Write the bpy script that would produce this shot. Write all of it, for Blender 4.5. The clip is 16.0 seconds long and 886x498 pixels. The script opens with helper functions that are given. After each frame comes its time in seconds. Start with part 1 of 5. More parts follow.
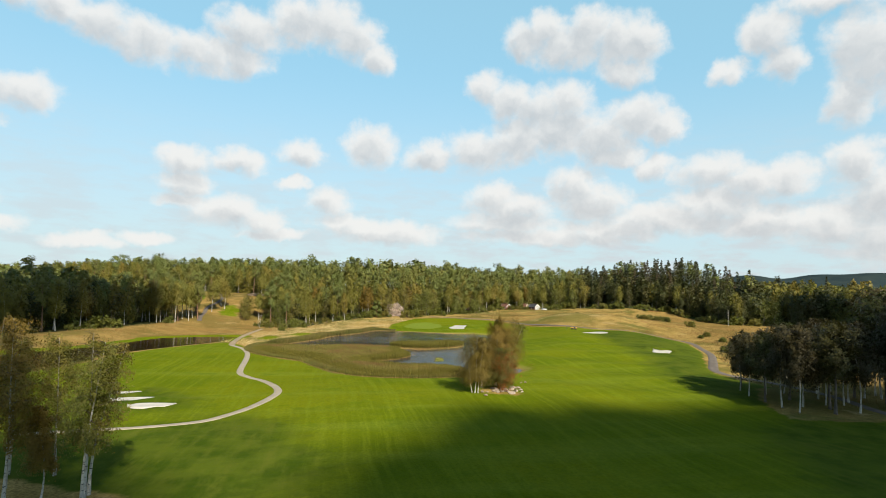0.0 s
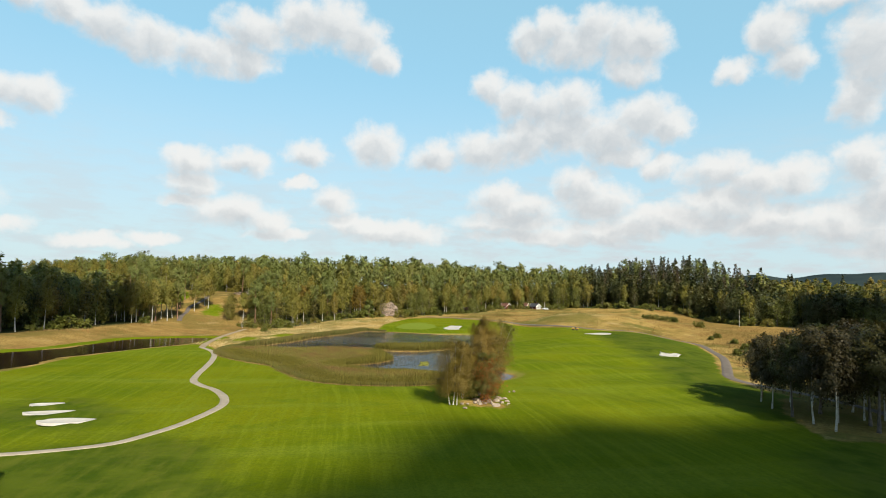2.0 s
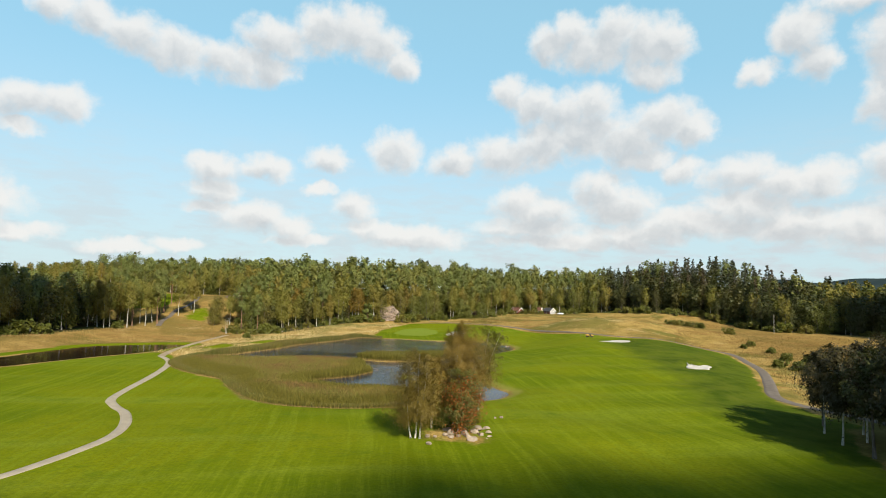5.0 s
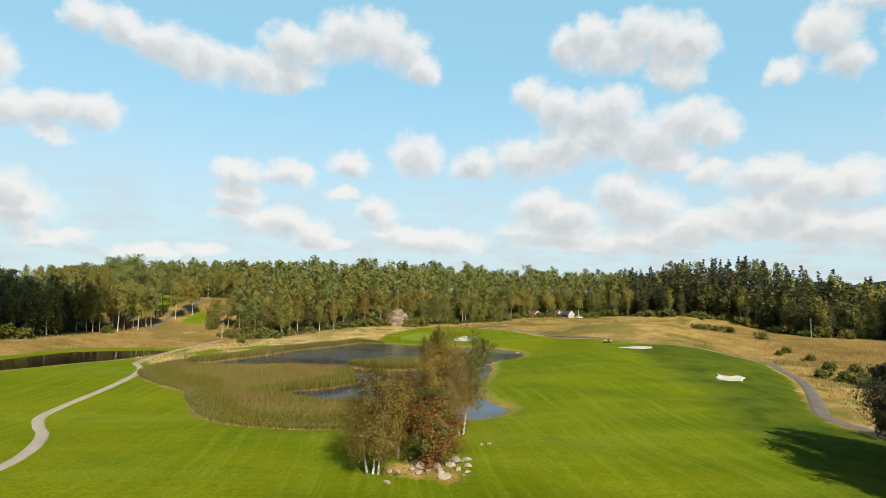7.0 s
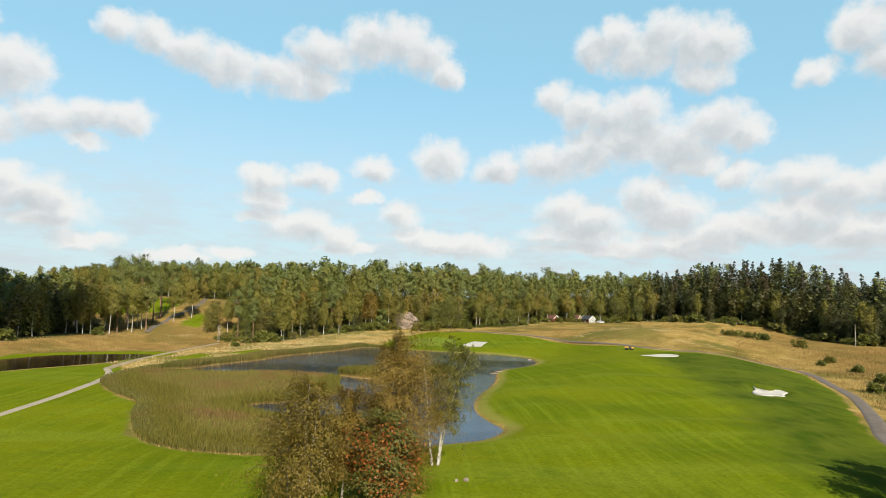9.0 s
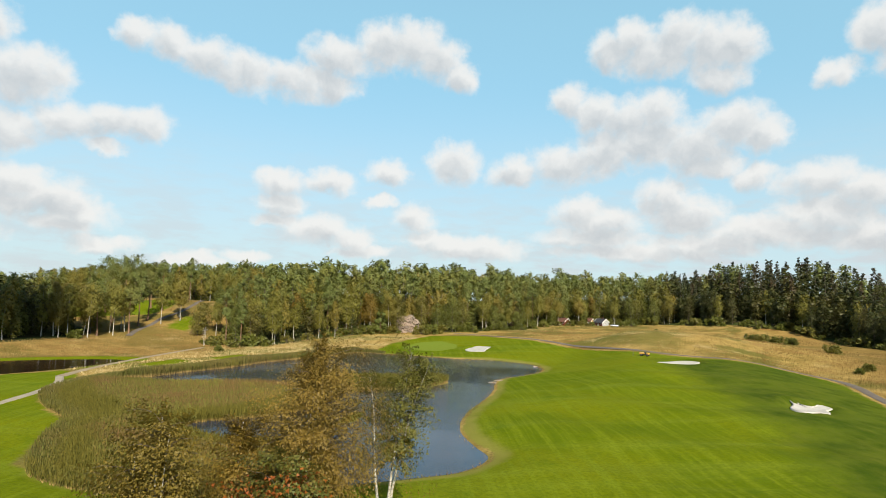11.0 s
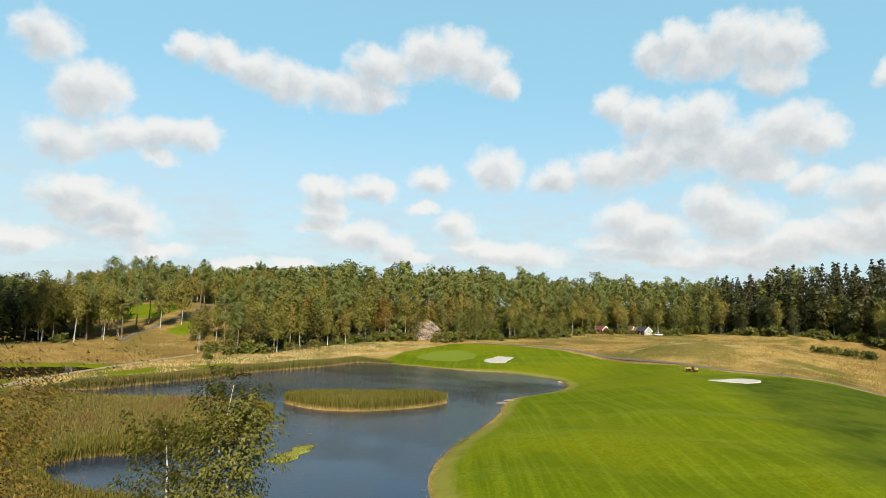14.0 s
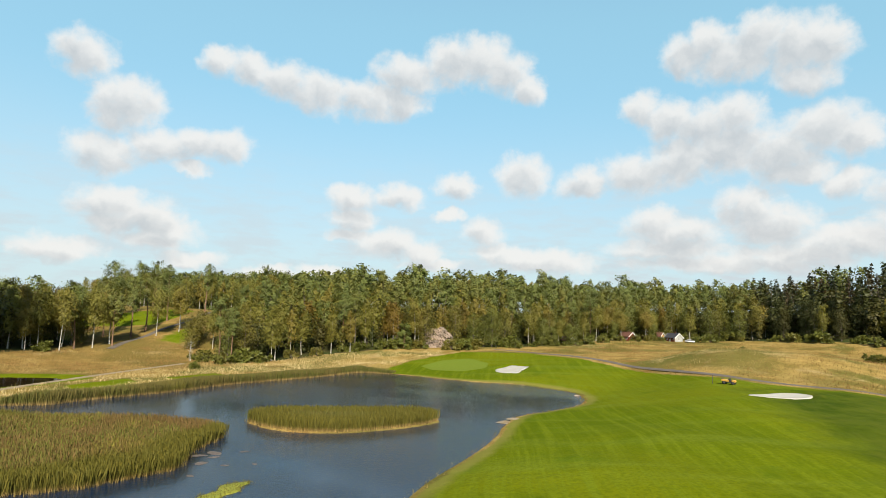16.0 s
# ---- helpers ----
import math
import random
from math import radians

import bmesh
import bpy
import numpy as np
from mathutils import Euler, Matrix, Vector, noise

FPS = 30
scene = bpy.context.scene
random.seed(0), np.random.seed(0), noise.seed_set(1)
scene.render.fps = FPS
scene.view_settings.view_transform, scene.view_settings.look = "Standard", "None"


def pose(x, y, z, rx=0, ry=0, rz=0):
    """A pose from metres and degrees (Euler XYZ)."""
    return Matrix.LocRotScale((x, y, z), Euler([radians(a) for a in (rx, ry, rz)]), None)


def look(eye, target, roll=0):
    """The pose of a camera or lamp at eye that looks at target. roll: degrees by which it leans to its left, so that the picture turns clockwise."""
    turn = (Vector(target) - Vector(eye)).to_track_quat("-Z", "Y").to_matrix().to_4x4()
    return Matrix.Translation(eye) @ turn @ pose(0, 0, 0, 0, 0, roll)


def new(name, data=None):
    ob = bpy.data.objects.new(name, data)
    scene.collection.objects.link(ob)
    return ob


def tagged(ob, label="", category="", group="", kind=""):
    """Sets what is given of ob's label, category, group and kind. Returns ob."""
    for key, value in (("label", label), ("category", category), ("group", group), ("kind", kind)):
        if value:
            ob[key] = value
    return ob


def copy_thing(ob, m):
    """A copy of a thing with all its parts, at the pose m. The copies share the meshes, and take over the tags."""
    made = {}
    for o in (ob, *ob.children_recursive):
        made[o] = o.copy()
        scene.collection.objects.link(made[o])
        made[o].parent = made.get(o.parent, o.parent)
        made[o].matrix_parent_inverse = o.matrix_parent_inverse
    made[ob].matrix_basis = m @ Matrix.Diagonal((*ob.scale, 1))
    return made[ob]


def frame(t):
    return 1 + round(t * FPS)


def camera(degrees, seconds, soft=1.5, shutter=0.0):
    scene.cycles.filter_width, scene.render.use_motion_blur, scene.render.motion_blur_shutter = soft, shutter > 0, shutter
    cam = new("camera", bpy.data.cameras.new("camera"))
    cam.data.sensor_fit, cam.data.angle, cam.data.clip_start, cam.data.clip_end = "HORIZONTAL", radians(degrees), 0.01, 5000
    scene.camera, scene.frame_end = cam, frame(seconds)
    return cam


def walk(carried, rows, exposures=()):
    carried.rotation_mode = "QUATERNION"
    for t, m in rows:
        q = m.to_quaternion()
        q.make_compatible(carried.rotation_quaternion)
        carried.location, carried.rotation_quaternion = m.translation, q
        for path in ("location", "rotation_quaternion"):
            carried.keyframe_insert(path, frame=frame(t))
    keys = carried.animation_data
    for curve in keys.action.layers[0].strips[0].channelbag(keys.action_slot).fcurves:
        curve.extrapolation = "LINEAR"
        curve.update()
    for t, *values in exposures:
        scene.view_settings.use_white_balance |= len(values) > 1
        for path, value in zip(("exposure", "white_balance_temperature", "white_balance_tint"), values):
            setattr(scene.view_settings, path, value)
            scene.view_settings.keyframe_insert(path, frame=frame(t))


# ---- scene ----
cam = camera(75.2, 16.0, soft=0.95)
PATH = [
    (0, (-1.628, -1.764, 20.418), (-1.965, 0.203, 20.555), 1.5),
    (0.5, (-0.963, 2.347, 20.348), (-1.304, 4.313, 20.488), 1.4),
    (1, (-0.267, 6.526, 20.227), (-0.62, 8.49, 20.367), 1.4),
    (1.5, (0.436, 10.737, 20.047), (0.085, 12.701, 20.186), 1.4),
    (2, (1.168, 14.852, 19.805), (0.813, 16.815, 19.941), 1.5),
    (2.5, (1.828, 18.912, 19.539), (1.441, 20.87, 19.673), 1.6),
    (3, (2.383, 23.03, 19.325), (1.978, 24.983, 19.466), 1.6),
    (3.5, (2.883, 27.18, 19.164), (2.476, 29.133, 19.308), 1.5),
    (4, (3.474, 31.341, 19.063), (3.061, 33.292, 19.209), 1.5),
    (6.3, (6.537, 50.351, 18.579), (6.074, 52.29, 18.738), 1.3),
    (6.5, (6.79, 51.995, 18.553), (6.302, 53.928, 18.71), 1.4),
    (7, (7.367, 56.059, 18.452), (6.872, 57.99, 18.614), 1.4),
    (7.5, (8.042, 60.205, 18.306), (7.526, 62.13, 18.469), 1.5),
    (8, (8.504, 64.212, 18.089), (7.967, 66.131, 18.259), 1.5),
    (8.5, (8.914, 68.148, 17.892), (8.359, 70.062, 18.061), 1.6),
    (9, (9.233, 72.158, 17.757), (8.659, 74.066, 17.932), 1.7),
    (11.5, (9.987, 92.503, 17.159), (9.352, 94.39, 17.348), 1.8),
    (12, (10.279, 96.664, 17.063), (9.623, 98.543, 17.258), 1.9),
    (12.5, (10.519, 100.871, 16.969), (9.83, 102.739, 17.162), 1.9),
    (13, (10.707, 104.855, 16.864), (9.988, 106.711, 17.058), 2.1),
    (13.5, (10.66, 108.85, 16.825), (9.919, 110.697, 17.025), 2.1),
    (14, (10.636, 112.953, 16.763), (9.879, 114.793, 16.966), 2.1),
    (14.5, (10.626, 117.064, 16.672), (9.84, 118.891, 16.88), 2.1),
    (15, (10.63, 121.158, 16.549), (9.825, 122.976, 16.762), 2.1),
    (15.5, (10.541, 125.325, 16.443), (9.71, 127.132, 16.66), 2.1),
    (16, (10.42, 129.557, 16.392), (9.578, 131.357, 16.615), 1.9),
]
walk(cam, [(t, look(e, g, r)) for t, e, g, r in PATH])

# ---- world, sun, exposure ----
SUN_AZ, SUN_EL = 145.0, 36.0      # degrees clockwise from +y, and above the horizon
scene.view_settings.exposure = 1.10

# cumulus groups: azimuth, elevation, half width, half height in degrees
CLOUDS = [
    [(-47.3, 22.1, 1.7, 1.4), (-44.6, 21.9, 2.3, 1.7), (-41.5, 21.3, 2.6, 1.8), (-38.3, 20.7, 3.3, 2.0), (-33.4, 20.5, 3.7, 1.7), (-29.7, 20.6, 2.6, 1.6), (-29.2, 23.0, 3.6, 1.8), (-24.7, 24.2, 3.1, 2.2), (-21.6, 24.6, 3.1, 2.2), (-19.0, 23.4, 2.5, 2.0), (-16.7, 21.8, 1.8, 1.4)],
    [(-5.8, 19.6, 1.8, 1.6), (-3.2, 18.3, 2.5, 1.9), (-0.5, 17.6, 2.8, 2.2), (2.4, 18.0, 2.5, 2.0), (1.6, 15.6, 4.3, 2.5), (-2.2, 14.7, 3.8, 2.3), (-6.3, 13.7, 4.0, 1.9), (-11.2, 13.1, 2.4, 1.6), (5.7, 14.8, 3.5, 2.4), (9.1, 16.5, 3.2, 2.1), (11.5, 15.5, 1.8, 1.9), (6.9, 13.2, 2.9, 1.1)],
    [(-1.8, 23.8, 2.6, 1.8), (0.2, 24.9, 2.1, 1.7), (2.2, 23.0, 3.5, 2.1), (4.5, 24.5, 2.5, 2.1), (7.0, 23.2, 2.8, 2.5), (9.3, 23.2, 2.3, 2.3), (7.8, 20.7, 2.7, 1.4)],
    [(20.1, 22.3, 2.4, 1.9), (21.2, 19.9, 1.7, 1.8), (17.1, 19.6, 1.7, 1.1)],
    [(-54.6, 17.3, 2.8, 2.0), (-52.1, 14.0, 3.1, 1.6), (-49.0, 14.5, 2.7, 1.4), (-46.4, 14.7, 2.1, 1.6), (-56.4, 12.9, 2.9, 1.9), (-56.0, 17.0, 2.2, 2.3)],
    [(-34.1, 11.1, 2.4, 1.3), (-29.7, 11.4, 2.5, 1.3), (-34.3, 9.0, 2.3, 1.4), (-34.5, 7.3, 2.2, 0.8), (-30.4, 6.7, 3.6, 1.4), (-27.2, 5.8, 2.2, 1.2)],
    [(-23.9, 12.7, 2.2, 1.3), (-17.1, 13.8, 2.6, 2.0), (-21.2, 8.1, 2.0, 1.5), (-24.5, 9.7, 1.7, 0.7)],
    [(-52.5, 8.0, 2.9, 1.6), (-55.2, 7.2, 2.3, 1.4), (-51.5, 5.6, 2.6, 1.0), (-48.9, 4.1, 2.7, 0.8)],
    [(3.2, 10.4, 2.6, 1.8), (-4.9, 9.2, 2.8, 1.6), (-2.6, 8.2, 3.7, 1.6), (4.7, 8.8, 3.4, 1.9), (-3.7, 6.7, 5.1, 1.2)],
    [(18.9, 10.0, 3.1, 1.6), (21.4, 10.2, 2.5, 1.6), (15.7, 8.3, 4.3, 1.7), (11.3, 7.0, 6.2, 1.4), (19.6, 6.7, 4.4, 1.6), (6.6, 6.0, 6.7, 1.1), (1.6, 5.3, 8.8, 0.9)],
    [(26.9, 19.6, 2.4, 3.6), (25.9, 16.4, 1.8, 2.4), (30.0, 18.5, 3.0, 4.0), (24.6, 24.2, 4.0, 1.2)],
    [(26.2, 11.2, 2.4, 1.8), (27.6, 8.4, 2.6, 2.0), (24.0, 6.2, 4.5, 1.6), (28.5, 5.0, 4.0, 2.4), (15.2, 11.2, 3.0, 1.5), (10.3, 11.9, 2.2, 1.2), (31.5, 9.5, 3.0, 3.0)],
    [(-58.6, 20.6, 2.6, 1.8), (-55.6, 8.6, 3.0, 1.7), (-50.8, 6.6, 2.6, 1.3), (-59.0, 4.4, 3.0, 1.1), (-49.4, 12.3, 1.8, 0.7)],
    [(-14.9, 5.4, 5.3, 1.2), (-18.4, 6.0, 3.9, 1.0), (-37.1, 4.0, 2.3, 0.7), (-41.8, 3.3, 3.0, 0.7), (-26.1, 4.6, 3.6, 0.6)],
]


def link(tree, a, b):
    tree.links.new(a, b)


def maths(tree, op, a, b=None, c=None, clamp=False):
    n = tree.nodes.new("ShaderNodeMath")
    n.operation, n.use_clamp = op, clamp
    for i, v in enumerate((a, b, c)):
        if v is None:
            continue
        if isinstance(v, (int, float)):
            n.inputs[i].default_value = v
        else:
            link(tree, v, n.inputs[i])
    return n.outputs[0]


def vmath(tree, op, a, b=None, c=None):
    n = tree.nodes.new("ShaderNodeVectorMath")
    n.operation = op
    for i, v in enumerate((a, b, c)):
        if v is None:
            continue
        if isinstance(v, (tuple, list)):
            n.inputs[i].default_value = v
        else:
            link(tree, v, n.inputs[i])
    return n.outputs["Value"] if op in ("DOT_PRODUCT", "LENGTH") else n.outputs[0]


def ramp(tree, value, lo, hi, a=0.0, b=1.0, smooth=True):
    n = tree.nodes.new("ShaderNodeMapRange")
    n.interpolation_type = "SMOOTHSTEP" if smooth else "LINEAR"
    link(tree, value, n.inputs["Value"])
    for key, v in (("From Min", lo), ("From Max", hi), ("To Min", a), ("To Max", b)):
        n.inputs[key].default_value = v
    return n.outputs["Result"]


def mix(tree, fac, a, b, blend="MIX"):
    n = tree.nodes.new("ShaderNodeMix")
    n.data_type, n.blend_type = "RGBA", blend
    for key, v in ((0, fac), (6, a), (7, b)):
        if isinstance(v, (int, float)):
            n.inputs[key].default_value = v
        elif isinstance(v, tuple):
            n.inputs[key].default_value = (*v, 1)
        else:
            link(tree, v, n.inputs[key])
    return n.outputs[2]


def noise_tex(tree, vector, scale, detail=3.0, rough=0.55, color=False):
    n = tree.nodes.new("ShaderNodeTexNoise")
    link(tree, vector, n.inputs["Vector"])
    n.inputs["Scale"].default_value, n.inputs["Detail"].default_value, n.inputs["Roughness"].default_value = scale, detail, rough
    return n.outputs["Color" if color else "Fac"]


def cloud_field():
    """A node group: how deep inside a cloud a direction (azimuth, elevation in degrees) lies."""
    g = bpy.data.node_groups.new("cloud_field", "ShaderNodeTree")
    g.interface.new_socket("Vector", in_out="INPUT", socket_type="NodeSocketVector")
    g.interface.new_socket("Field", in_out="OUTPUT", socket_type="NodeSocketFloat")
    a, z = g.nodes.new("NodeGroupInput"), g.nodes.new("NodeGroupOutput")
    total = None
    for group in CLOUDS:
        for az, el, w, h in group:
            p = vmath(g, "MULTIPLY_ADD", a.outputs[0], (1 / w, 1 / h, 0), (-az / w, -el / h, 0))
            d = maths(g, "SUBTRACT", 1.0, vmath(g, "DOT_PRODUCT", p, p))
            total = d if total is None else maths(g, "SMOOTH_MAX", total, d, 0.35)
    link(g, total, z.inputs[0])
    return g


def build_world():
    w = bpy.data.worlds.new("sky")
    scene.world = w
    w.use_nodes = True
    t = w.node_tree
    t.nodes.clear()
    out, bg = t.nodes.new("ShaderNodeOutputWorld"), t.nodes.new("ShaderNodeBackground")
    sky = t.nodes.new("ShaderNodeTexSky")
    sky.sky_type, sky.sun_disc = "NISHITA", False
    sky.sun_elevation, sky.sun_rotation = radians(SUN_EL), radians(SUN_AZ)
    sky.air_density, sky.dust_density, sky.ozone_density = 1.0, 0.6, 2.0
    tc = t.nodes.new("ShaderNodeTexCoord")
    sep = t.nodes.new("ShaderNodeSeparateXYZ")
    link(t, tc.outputs["Generated"], sep.inputs[0])
    az = maths(t, "MULTIPLY", maths(t, "ARCTAN2", sep.outputs[0], sep.outputs[1]), 180 / math.pi)
    el = maths(t, "MULTIPLY", maths(t, "ARCSINE", sep.outputs[2]), 180 / math.pi)
    com = t.nodes.new("ShaderNodeCombineXYZ")
    link(t, az, com.inputs[0]), link(t, el, com.inputs[1])
    p = com.outputs[0]
    # billows break up the groups' outlines
    warp = vmath(t, "SUBTRACT", noise_tex(t, p, 0.30, 5, 0.58, True), (0.5, 0.5, 0.5))
    q = vmath(t, "MULTIPLY_ADD", warp, (3.4, 2.6, 0), p)
    field = cloud_field()
    here, above = t.nodes.new("ShaderNodeGroup"), t.nodes.new("ShaderNodeGroup")
    here.node_tree = above.node_tree = field
    link(t, q, here.inputs[0])
    link(t, vmath(t, "ADD", q, (0.5, 1.25, 0)), above.inputs[0])
    fine = noise_tex(t, p, 0.62, 7, 0.60)
    d = maths(t, "ADD", here.outputs[0], maths(t, "MULTIPLY", maths(t, "SUBTRACT", fine, 0.5), 1.9))
    cover = ramp(t, d, -0.70, 0.85)
    cover = maths(t, "MULTIPLY", cover, ramp(t, el, 0.5, 3.0))
    # a thin veil of far cloud low over the horizon
    veil = maths(t, "MULTIPLY", ramp(t, noise_tex(t, vmath(t, "MULTIPLY", p, (0.35, 1.3, 1)), 0.55, 6, 0.62), 0.40, 0.66), ramp(t, el, 17.0, 2.5, 0.0, 0.85))
    veil = maths(t, "MULTIPLY", veil, ramp(t, az, -18.0, 8.0, 0.65, 1.0))
    shade_in = maths(t, "ADD", above.outputs[0], maths(t, "MULTIPLY", maths(t, "SUBTRACT", noise_tex(t, q, 0.55, 6, 0.55), 0.5), 1.7))
    shade = ramp(t, shade_in, -0.35, 1.5)
    cloud = mix(t, shade, (4.75, 4.68, 4.52), (3.05, 3.18, 3.28))
    thin = mix(t, ramp(t, el, 26.0, 50.0, 0.68, 0.0), sky.outputs[0], (1.92, 3.82, 4.60))
    thin = mix(t, ramp(t, el, 22.0, 0.0, 0.0, 0.78), thin, (3.35, 4.02, 4.20))
    base = mix(t, veil, thin, (3.35, 3.55, 3.70))
    link(t, mix(t, maths(t, "MULTIPLY", cover, 0.90), base, cloud), bg.inputs["Color"])
    bg.inputs["Strength"].default_value = 0.089
    link(t, bg.outputs[0], out.inputs[0])


build_world()
sun_data = bpy.data.lights.new("sun", "SUN")
sun_data.energy, sun_data.angle, sun_data.color = 5.0, radians(0.53), (1.0, 0.91, 0.74)
sun = new("sun", sun_data)
sun_way = Vector((math.sin(radians(SUN_AZ)) * math.cos(radians(SUN_EL)), math.cos(radians(SUN_AZ)) * math.cos(radians(SUN_EL)), math.sin(radians(SUN_EL))))
sun.matrix_world = look(tuple(sun_way * 400), (0, 0, 0))

# ---- materials ----


def material(name, rough=0.8, spec=0.3):
    m = bpy.data.materials.new(name)
    m.use_nodes = True
    t = m.node_tree
    b = t.nodes["Principled BSDF"]
    b.inputs["Roughness"].default_value = rough
    b.inputs["Specular IOR Level"].default_value = spec
    return m, t, b


def place(t):
    n = t.nodes.new("ShaderNodeNewGeometry")
    return n.outputs["Position"]


def bump(t, b, height, strength, distance):
    n = t.nodes.new("ShaderNodeBump")
    n.inputs["Strength"].default_value, n.inputs["Distance"].default_value = strength, distance
    link(t, height, n.inputs["Height"])
    link(t, n.outputs[0], b.inputs["Normal"])


def attribute(t, name):
    n = t.nodes.new("ShaderNodeAttribute")
    n.attribute_name = name
    return n


def ground_material():
    m, t, b = material("turf_and_rough", 1.0, 0.02)
    p = place(t)
    zone = t.nodes.new("ShaderNodeSeparateXYZ")
    link(t, attribute(t, "zone").outputs["Vector"], zone.inputs[0])
    edge = maths(t, "MULTIPLY", maths(t, "SUBTRACT", noise_tex(t, p, 0.22, 5, 0.65), 0.5), 0.7)
    mown = ramp(t, maths(t, "ADD", zone.outputs[0], edge), 0.40, 0.60)
    wood = ramp(t, maths(t, "ADD", zone.outputs[1], edge), 0.35, 0.65)
    close = ramp(t, zone.outputs[2], 0.35, 0.65)
    big, mid, fine = noise_tex(t, p, 0.025, 4, 0.6), noise_tex(t, p, 0.16, 4, 0.6), noise_tex(t, p, 2.6, 4, 0.7)
    # mown turf with the faint lines of the mower along the fairway
    rot = t.nodes.new("ShaderNodeVectorRotate")
    rot.inputs["Angle"].default_value = radians(-20)
    link(t, vmath(t, "MULTIPLY_ADD", warp_of(t, p, 0.02), (5, 5, 0), p), rot.inputs["Vector"])
    sep = t.nodes.new("ShaderNodeSeparateXYZ")
    link(t, rot.outputs[0], sep.inputs[0])
    lines = noise_tex(t, vmath(t, "MULTIPLY", rot.outputs[0], (0.75, 0.022, 0)), 1.0, 6, 0.75)
    across = noise_tex(t, vmath(t, "MULTIPLY", rot.outputs[0], (0.012, 0.11, 0)), 1.0, 3, 0.55)
    g = mix(t, ramp(t, big, 0.38, 0.62), (0.0647, 0.0912, 0.0016), (0.1016, 0.116, 0.0024))
    g = mix(t, ramp(t, lines, 0.44, 0.62, 0, 0.75), g, (0.1078, 0.1328, 0.0056))
    g = mix(t, ramp(t, across, 0.48, 0.66, 0, 0.4), g, (0.1155, 0.144, 0.0128))
    g = mix(t, ramp(t, fine, 0.40, 0.66, 0, 0.38), g, (0.0354, 0.0544, 0.0016))
    g = mix(t, ramp(t, noise_tex(t, p, 0.7, 5, 0.7), 0.50, 0.68, 0, 0.20), g, (0.0401, 0.0624, 0.0024))
    g = mix(t, ramp(t, mid, 0.56, 0.72, 0, 0.35), g, (0.0385, 0.0736, 0.0032))
    g = mix(t, close, g, mix(t, ramp(t, fine, 0.3, 0.7), (0.0943, 0.128, 0.014), (0.1107, 0.140, 0.018)))
    # uncut dry grass
    d = mix(t, ramp(t, mid, 0.38, 0.62), (0.32, 0.22, 0.072), (0.216, 0.148, 0.04))
    d = mix(t, ramp(t, big, 0.44, 0.58, 0, 0.75), d, (0.08, 0.084, 0.0176))
    d = mix(t, ramp(t, noise_tex(t, p, 0.07, 4, 0.6), 0.55, 0.70, 0, 0.7), d, (0.176, 0.088, 0.0288))
    d = mix(t, ramp(t, noise_tex(t, p, 0.05, 5, 0.65), 0.52, 0.64, 0, 0.8), d, (0.084, 0.092, 0.0176))
    d = mix(t, ramp(t, noise_tex(t, vmath(t, "ADD", p, (71, 33, 0)), 0.09, 5, 0.65), 0.58, 0.70, 0, 0.8), d, (0.336, 0.256, 0.12))
    east = t.nodes.new("ShaderNodeSeparateXYZ")
    link(t, p, east.inputs[0])
    d = mix(t, ramp(t, maths(t, "ADD", east.outputs[0], maths(t, "MULTIPLY", edge, 40)), 62, 84, 0, 0.6), d, (0.190, 0.110, 0.034))
    d = mix(t, ramp(t, maths(t, "ADD", east.outputs[0], maths(t, "MULTIPLY", edge, 50)), -108, -128, 0, 0.4), d, (0.150, 0.088, 0.030))
    d = mix(t, ramp(t, fine, 0.38, 0.66, 0, 0.7), d, (0.072, 0.0512, 0.016))
    w = mix(t, ramp(t, mid, 0.35, 0.65), (0.044, 0.0384, 0.016), (0.028, 0.04, 0.0112))
    semi = t.nodes.new("ShaderNodeSeparateXYZ")
    link(t, attribute(t, "verge").outputs["Vector"], semi.inputs[0])
    rough = mix(t, ramp(t, mid, 0.36, 0.64), (0.022, 0.042, 0.003), (0.050, 0.068, 0.006))
    rough = mix(t, ramp(t, noise_tex(t, vmath(t, "MULTIPLY", rot.outputs[0], (0.5, 0.12, 0)), 1.0, 5, 0.7), 0.45, 0.7, 0, 0.6), rough, (0.075, 0.082, 0.011))
    g = mix(t, ramp(t, maths(t, "ADD", semi.outputs[0], edge), 0.3, 0.9, 0, 0.85), g, rough)
    g = mix(t, ramp(t, maths(t, "ADD", semi.outputs[1], edge), 0.25, 0.85, 0, 0.8), g, mix(t, mid, (0.172, 0.152, 0.036), (0.12, 0.12, 0.0224)))
    c = mix(t, mown, d, g)
    c = mix(t, wood, c, w)
    link(t, c, b.inputs["Base Color"])
    swell = maths(t, "ADD", maths(t, "MULTIPLY", noise_tex(t, p, 0.11, 3, 0.55), 3.0), maths(t, "MULTIPLY", noise_tex(t, p, 1.1, 6, 0.72), 0.9))
    bump(t, b, swell, 0.45, 0.35)
    return m


def warp_of(t, p, scale):
    return vmath(t, "SUBTRACT", noise_tex(t, p, scale, 3, 0.5, True), (0.4, 0.4, 0.4))


